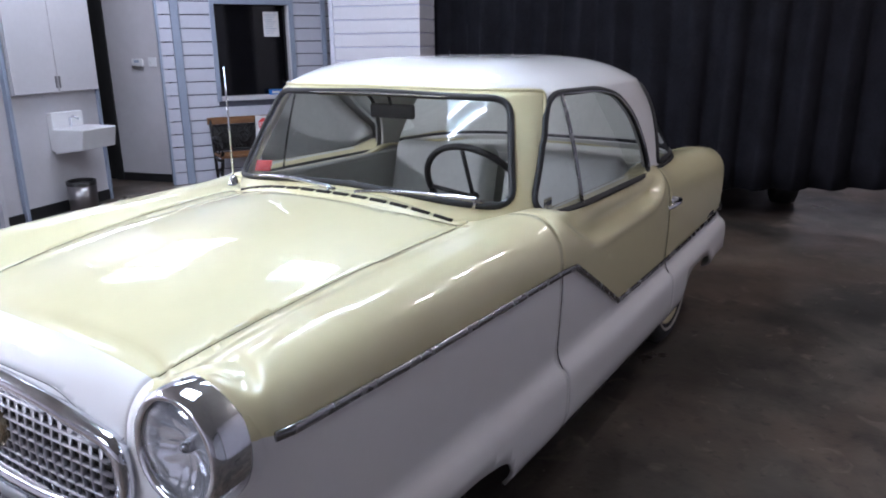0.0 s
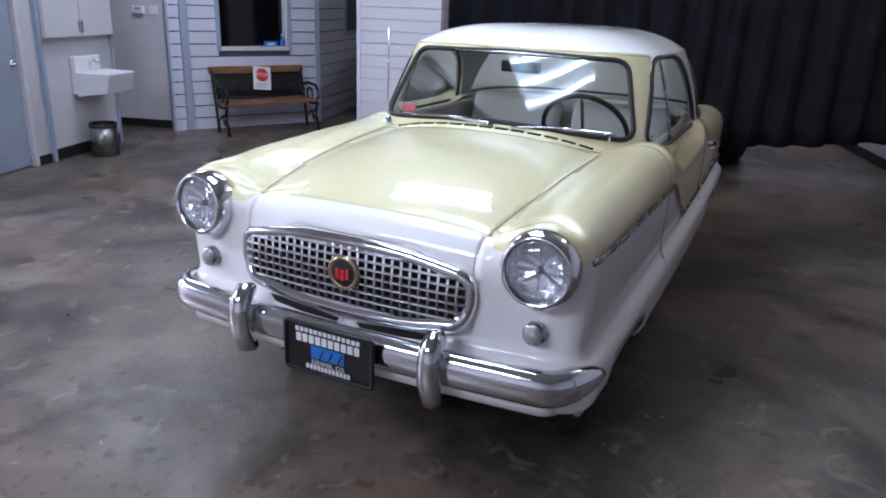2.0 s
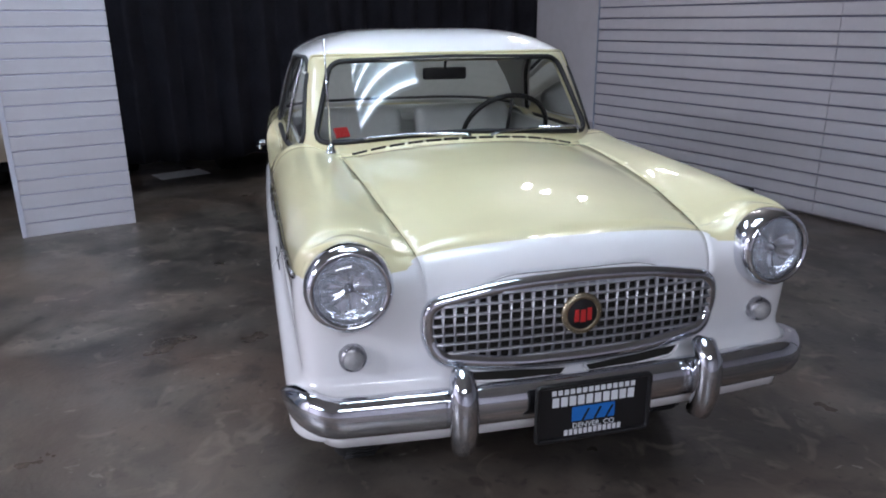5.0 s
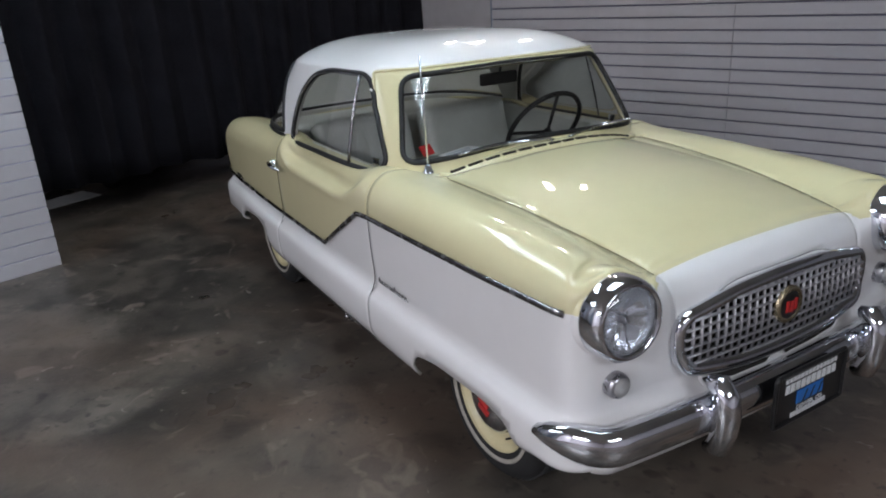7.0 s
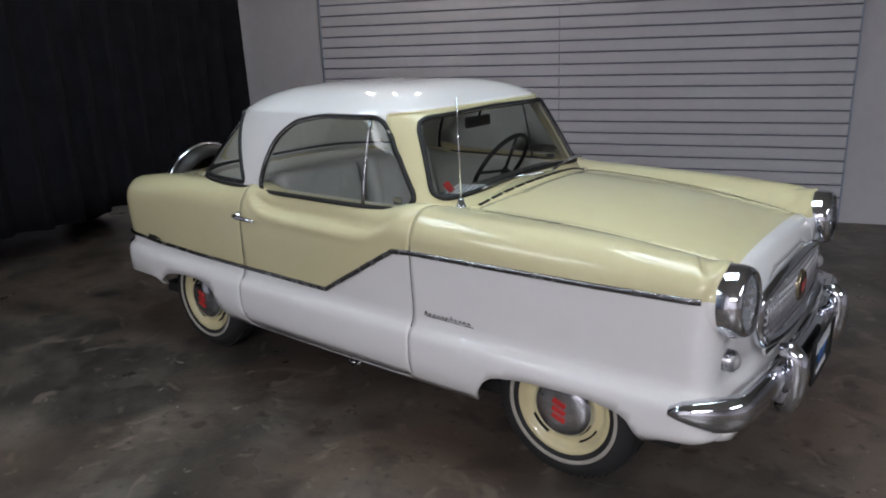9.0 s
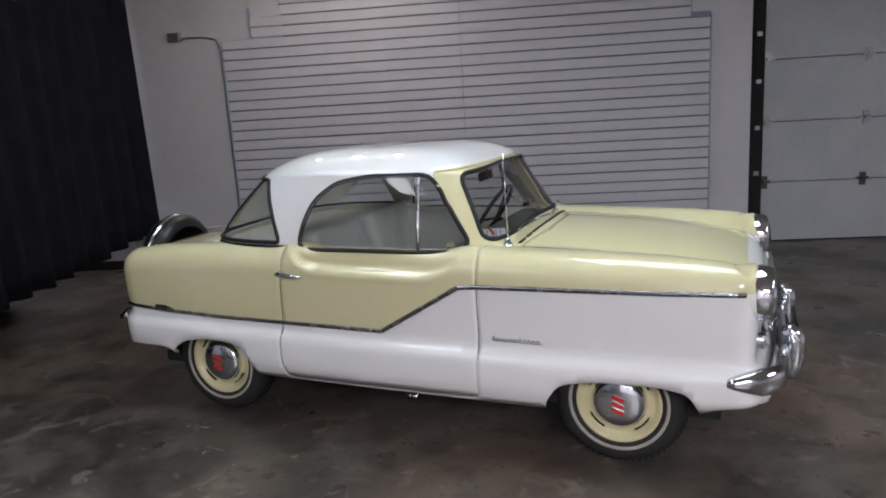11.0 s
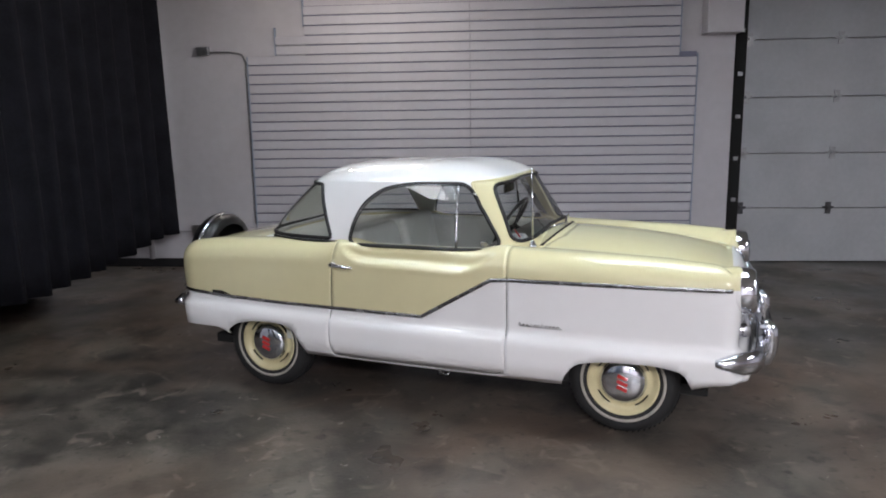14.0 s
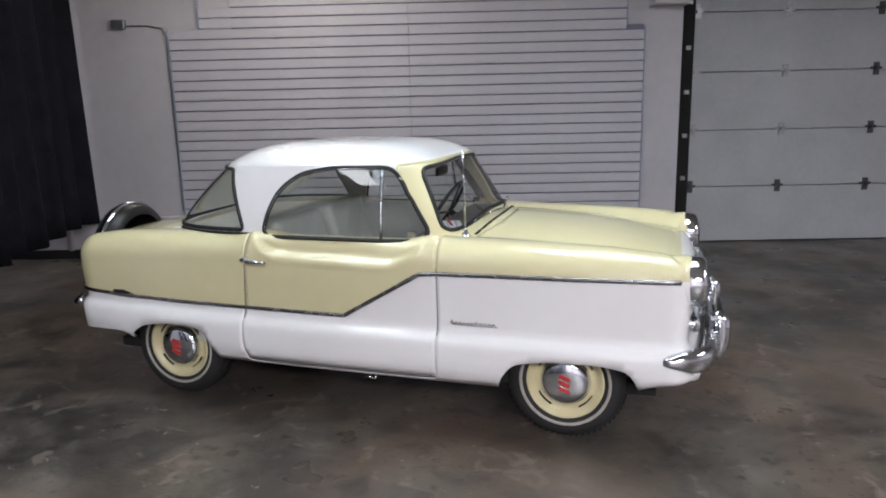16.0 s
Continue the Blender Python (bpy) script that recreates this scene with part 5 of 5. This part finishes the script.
fb = bumper(bumper_line(), "front_bumper", "polished chrome bumper bar")
for sgn in (-1, 1):
    pts = [(1.737, sgn * 0.348, 0.366), (1.772, sgn * 0.348, 0.385), (1.787, sgn * 0.348, 0.44), (1.790, sgn * 0.348, 0.50), (1.784, sgn * 0.348, 0.545), (1.762, sgn * 0.348, 0.575), (1.732, sgn * 0.348, 0.570)]
    v, f = tube(pts, [0.020, 0.032, 0.037, 0.038, 0.037, 0.033, 0.022], 12, False, 1.0, up=(0, 1, 0))
    obj("overrider", v, f, CHROME, fb, "chrome bumper overrider")
# white lower apron
line = bumper_line()[5:-5]
verts, faces = [], []
for i, p in enumerate(line):
    t = (line[min(i + 1, len(line) - 1)] - line[max(i - 1, 0)]).normalized()
    o = Vector((t.y, -t.x, 0))
    if o.x < 0:
        o = -o
    q = p - o * 0.03
    for out, z in ((-0.04, 0.47), (0.0, 0.44), (0.014, 0.415), (0.004, 0.372), (-0.07, 0.345)):
        verts.append((q.x + o.x * out, q.y + o.y * out, z))
for i in range(len(line) - 1):
    for k in range(4):
        faces.append((i * 5 + k, i * 5 + k + 1, i * 5 + k + 6, i * 5 + k + 5))
ap = obj("apron", verts, faces, WHITE, car, "white painted front apron")
ap.modifiers.new("thickness", "SOLIDIFY").thickness = 0.012

# rear bumper and spare wheel cover
rl = [Vector((-p.x - 0.055, p.y * 0.95, 0.495)) for p in bumper_line()[8:-8]]
rb = bumper(rl[::-1], "rear_bumper", "chrome rear bumper bar")
bpy.data.objects["rear_bumper"].children[0].data.materials[0] = CHROME_WORN
sp = new("spare_wheel")
sp.parent = car
sp.matrix_basis = Matrix.Translation((-1.90, 0, 0.71)) @ Matrix.Rotation(radians(8), 4, "Y")
v, f = lathe([(-0.075, 0.0005), (-0.09, 0.12), (-0.085, 0.22), (-0.06, 0.265), (-0.02, 0.285), (0.03, 0.285), (0.07, 0.265), (0.085, 0.22)], 48, "x")
obj("tyre_cover", v, f, BLACK, sp, "black spare tyre cover")
v, f = lathe([(-0.012, 0.284), (-0.008, 0.294), (0.018, 0.294), (0.022, 0.284)], 56, "x")
obj("band", v, f, CHROME, sp, "chrome band round the spare wheel")
for sgn in (-1, 1):
    v, f = lathe([(0, 0.0005), (-0.012, 0.025), (-0.006, 0.036), (0.03, 0.038)], 24, "x")
    obj("tail_lamp", v, f, RED, car, "round red tail lamp", m=Matrix.Translation((-1.775, sgn * 0.45, 0.72)))

v, f = join(tube([(0.09, -0.70, 0.275), (0.09, -0.715, 0.245), (0.15, -0.715, 0.245), (0.15, -0.70, 0.275)], 0.009, 8), tube([(0.12, -0.70, 0.26), (0.12, -0.735, 0.25)], 0.012, 8))
obj("jacking_point", v, f, STEEL, car, "small steel jacking point under the sill")

# plate
plate = new("number_plate")
plate.parent = car
plate.matrix_basis = Matrix.Translation((1.800, 0.003, 0.456))
part("plate", box_bm(-0.006, 0.0, -0.157, 0.157, -0.078, 0.078, 0.003), BLACK, plate, "black dealer plate")
fr = rounded([(-0.160, 0.08), (0.160, 0.08), (0.160, -0.08), (-0.160, -0.08)], 0.012)
v, f = tube([(0.001, y, z) for y, z in fr], 0.007, 8, True, up=(1, 0, 0))
obj("plate_frame", v, f, BLACK, plate, "black plastic plate frame")


def text(name, body, size, y, z, material, parent, m=None, shear=0.0, x=0.004, label="", wide=0.0):
    cu = bpy.data.curves.new(name, "FONT")
    cu.body, cu.size, cu.align_x, cu.align_y, cu.extrude, cu.shear = body, size, "CENTER", "CENTER", 0.0006, shear
    cu.offset = wide
    ob = new(name, cu)
    dg = bpy.context.evaluated_depsgraph_get()
    me = bpy.data.meshes.new_from_object(ob.evaluated_get(dg))
    bpy.data.objects.remove(ob)
    me.materials.clear()
    me.materials.append(material)
    o = new(name, me)
    o.parent = parent
    o.matrix_basis = m if m is not None else Matrix.Translation((x, y, z)) @ Euler((math.pi / 2, 0, math.pi / 2)).to_matrix().to_4x4()
    return tagged(o, label)


def print_bars(count, y0, step, wide, z0, z1, name):
    for k in range(count):
        part(name, box_bm(0.001, 0.003, y0 + k * step, y0 + k * step + wide, z0, z1), INK, plate)


print_bars(14, -0.12, 0.0172, 0.012, 0.052, 0.066, "small_print_bar")
print_bars(10, -0.118, 0.0238, 0.018, 0.018, 0.045, "large_print_bar")
print_bars(12, -0.082, 0.0139, 0.0095, -0.0695, -0.054, "digit_bar")
part("logo_field", box_bm(0.001, 0.003, -0.062, 0.06, -0.030, 0.012), BLUE, plate, "blue printed field")
bm = bmesh.new()
for k in range(3):
    box_bm(0.003, 0.0042, -0.035 + k * 0.034, -0.029 + k * 0.034, -0.030, 0.004, bm=bm)
for q in bm.verts:
    q.co.y += (q.co.z + 0.03) * 0.5
part("logo_stripes", bm, BLACK, plate, "dark slanting stripes")
text("town_line", "DENVER, CO", 0.021, 0, -0.043, INK, plate, label="white printed line")
# aerial, door handles, script, wipers, cowl vents
v, f = lathe([(0.0, 0.022), (0.006, 0.022), (0.014, 0.015), (0.03, 0.011), (0.036, 0.0005)], 20, "z")
aer = obj("aerial", v, f, CHROME, car, "chrome aerial base", m=Matrix.Translation((0.575, -0.525, 0.955)))
v, f = tube([(0, 0, 0.02), (-0.006, -0.004, 0.42)], [0.0042, 0.0028], 6)
obj("mast", v, f, CHROME, aer, "thin chrome aerial mast")
for sgn in (-1, 1):
    v, f = tube([(-0.535, sgn * 0.757, 0.838), (-0.53, sgn * 0.785, 0.838), (-0.50, sgn * 0.790, 0.837), (-0.44, sgn * 0.789, 0.832), (-0.395, sgn * 0.783, 0.829)], [0.013, 0.013, 0.012, 0.009, 0.006], 10)
    h = obj("door_handle", v, f, CHROME, PANELS["door_right" if sgn < 0 else "door_left"][0], "chrome door handle")
    v, f = lathe([(0.0, 0.017), (sgn * 0.02, 0.015), (sgn * 0.028, 0.011), (sgn * 0.030, 0.0005)], 20, "y")
    obj("button", v, f, CHROME, h, m=Matrix.Translation((-0.525, sgn * 0.758, 0.838)))
    if sgn > 0:
        continue
    script = []
    for k in range(11):
        x = 0.56 + k * 0.020
        hgt = 0.018 if k in (0, 6) else 0.010
        script.append(tube([(x, sgn * 0.757, 0.578), (x + 0.006, sgn * 0.758, 0.578 + hgt), (x + 0.013, sgn * 0.757, 0.580)], 0.0026, 5))
    script.append(tube([(0.565, sgn * 0.757, 0.576), (0.785, sgn * 0.757, 0.573)], 0.0018, 5))
    obj("name_script", *join(*script), STEEL, car, "small bright metal script")


def cowl(y):
    return 0.615 - 0.30 * np.abs(y) ** 2.1


# vent slots drawn as strips in the painted dark of an opening
for k in range(13):
    y0 = -0.455 + k * 0.070
    pts = [(cowl(y) + 0.045, y, float(top_height(np.array(cowl(y) + 0.045), np.array(y))) + 0.008) for y in np.linspace(y0 + 0.007, y0 + 0.063, 5)]
    v, f = tube(pts, 0.0075, 6, False, 1.0)
    obj("cowl_vent_slot", v, f, GAP, car, "dark vent slot below the windscreen")
pts = [(cowl(y) + 0.045, y, float(top_height(np.array(cowl(y) + 0.045), np.array(y))) - 0.008) for y in np.linspace(-0.49, 0.49, 40)]
v, f = tube(pts, 0.018, 8)
obj("cowl_ridge", v, f, YELLOW, car, "raised cream cowl ridge")
for y0, y1 in ((-0.40, 0.02), (0.10, 0.52)):
    pts = [(cowl(y) + 0.016 - 0.010 * math.sin(math.pi * s), y, 1.004 + 0.012 * math.sin(math.pi * s)) for s, y in zip(np.linspace(0, 1, 12), np.linspace(y0, y1, 12))]
    v, f = tube(pts, 0.0055, 6)
    w = obj("wiper", v, f, STEEL, car, "bright windscreen wiper")
    v, f = tube([(cowl(y1) + 0.035, y1 - 0.02, 0.985), (cowl(y1) + 0.02, y1 - 0.02, 1.012), (cowl((y0 + y1) / 2) + 0.008, (y0 + y1) / 2, 1.018)], 0.006, 6)
    obj("arm", v, f, CHROME, w)

# interior
bm = box_bm(-0.98, 0.5, -0.60, 0.60, 0.30, 0.34, 0.01)
part("cabin_floor", bm, CLOTH, car)
for sgn in (-1, 1):
    bm = box_bm(-0.95, 0.50, min(sgn * 0.605, sgn * 0.63), max(sgn * 0.605, sgn * 0.63), 0.32, 0.93, 0.008)
    part("inner_panel", bm, SEAT, car, "pale green door lining")
    v, f = tube([(-0.90, sgn * 0.625, 0.935), (-0.42, sgn * 0.625, 0.932), (0.40, sgn * 0.625, 0.932)], 0.020, 8)
    obj("sill_pad", v, f, SEAT, car, "pale green inner window sill")
bm = box_bm(0.30, 0.53, -0.58, 0.58, 0.70, 0.955, 0.05, seg=4)
part("dashboard", bm, DASH, car, "dark dashboard", True)
part("firewall", box_bm(0.50, 0.56, -0.58, 0.58, 0.30, 0.93, 0.01), SHADE, car)
part("rear_shelf", box_bm(-1.14, -0.70, -0.60, 0.60, 0.895, 0.94, 0.015), SEAT, car, "pale rear shelf")
for sgn in (-1, 1):
    s = new("front_seat")
    s.parent = car
    part("seat", box_bm(-0.38, 0.12, min(sgn * 0.04, sgn * 0.56), max(sgn * 0.04, sgn * 0.56), 0.40, 0.60, 0.06, seg=4), CLOTH, s, "grey cloth seat cushion", True)
    bm = box_bm(-0.07, 0.07, min(sgn * 0.04, sgn * 0.56), max(sgn * 0.04, sgn * 0.56), -0.02, 0.46, 0.055, seg=4)
    part("backrest", bm, SEAT, s, "pale vinyl seat back", True, Matrix.Translation((-0.40, 0, 0.55)) @ Matrix.Rotation(radians(-14), 4, "Y"))
bm = box_bm(-0.86, -0.72, -0.54, 0.54, 0.55, 0.96, 0.05, seg=4)
part("rear_seat_back", bm, SEAT, car, "pale vinyl rear seat back", True)
sw = new("steering_wheel")
sw.parent = car
sw.matrix_basis = Matrix.Translation((0.22, 0.30, 0.955)) @ Matrix.Rotation(radians(-58), 4, "Y")
v, f = tube([(0.195 * math.cos(a), 0.195 * math.sin(a), 0) for a in np.linspace(0, 2 * math.pi, 40, endpoint=False)], 0.0115, 8, True)
obj("rim", v, f, BLACK, sw, "thin black steering wheel rim")
v, f = join(tube([(-0.19, 0, 0), (0, 0, -0.03), (0.19, 0, 0)], 0.008, 6), tube([(0, -0.19, 0), (0, 0, -0.03)], 0.008, 6), tube([(0, 0, -0.02), (0, 0, -0.30)], 0.02, 8))
obj("spokes", v, f, BLACK, sw)
mi = part("rear_mirror", box_bm(0.285, 0.305, -0.095, 0.095, 1.195, 1.245, 0.012, seg=3), BLACK, car, "black interior mirror", True)
v, f = tube([(0.30, 0, 1.24), (0.325, 0, 1.30)], 0.006, 6)
obj("stalk", v, f, BLACK, mi)
st = part("sticker", box_bm(-0.004, 0.004, -0.03, 0.03, -0.022, 0.022, 0.001), RED, car, "small red window sticker", m=Matrix.Translation((0.475, -0.47, 1.015)) @ Euler((0, radians(-38), radians(22))).to_matrix().to_4x4())

ds = empty("price_sheet", "white printed paper sheet lying on the dashboard", "paper", pose(0.40, -0.24, 0.957, 0, 0, 20))
part("sheet", box_bm(-0.07, 0.07, -0.10, 0.10, 0, 0.002), PAPER, ds)
for k in range(5):
    part("text_line", box_bm(-0.05 + k * 0.022, -0.042 + k * 0.022, -0.08, 0.075 - 0.02 * (k % 2), 0.002, 0.0026), TRIM_GREY, ds)
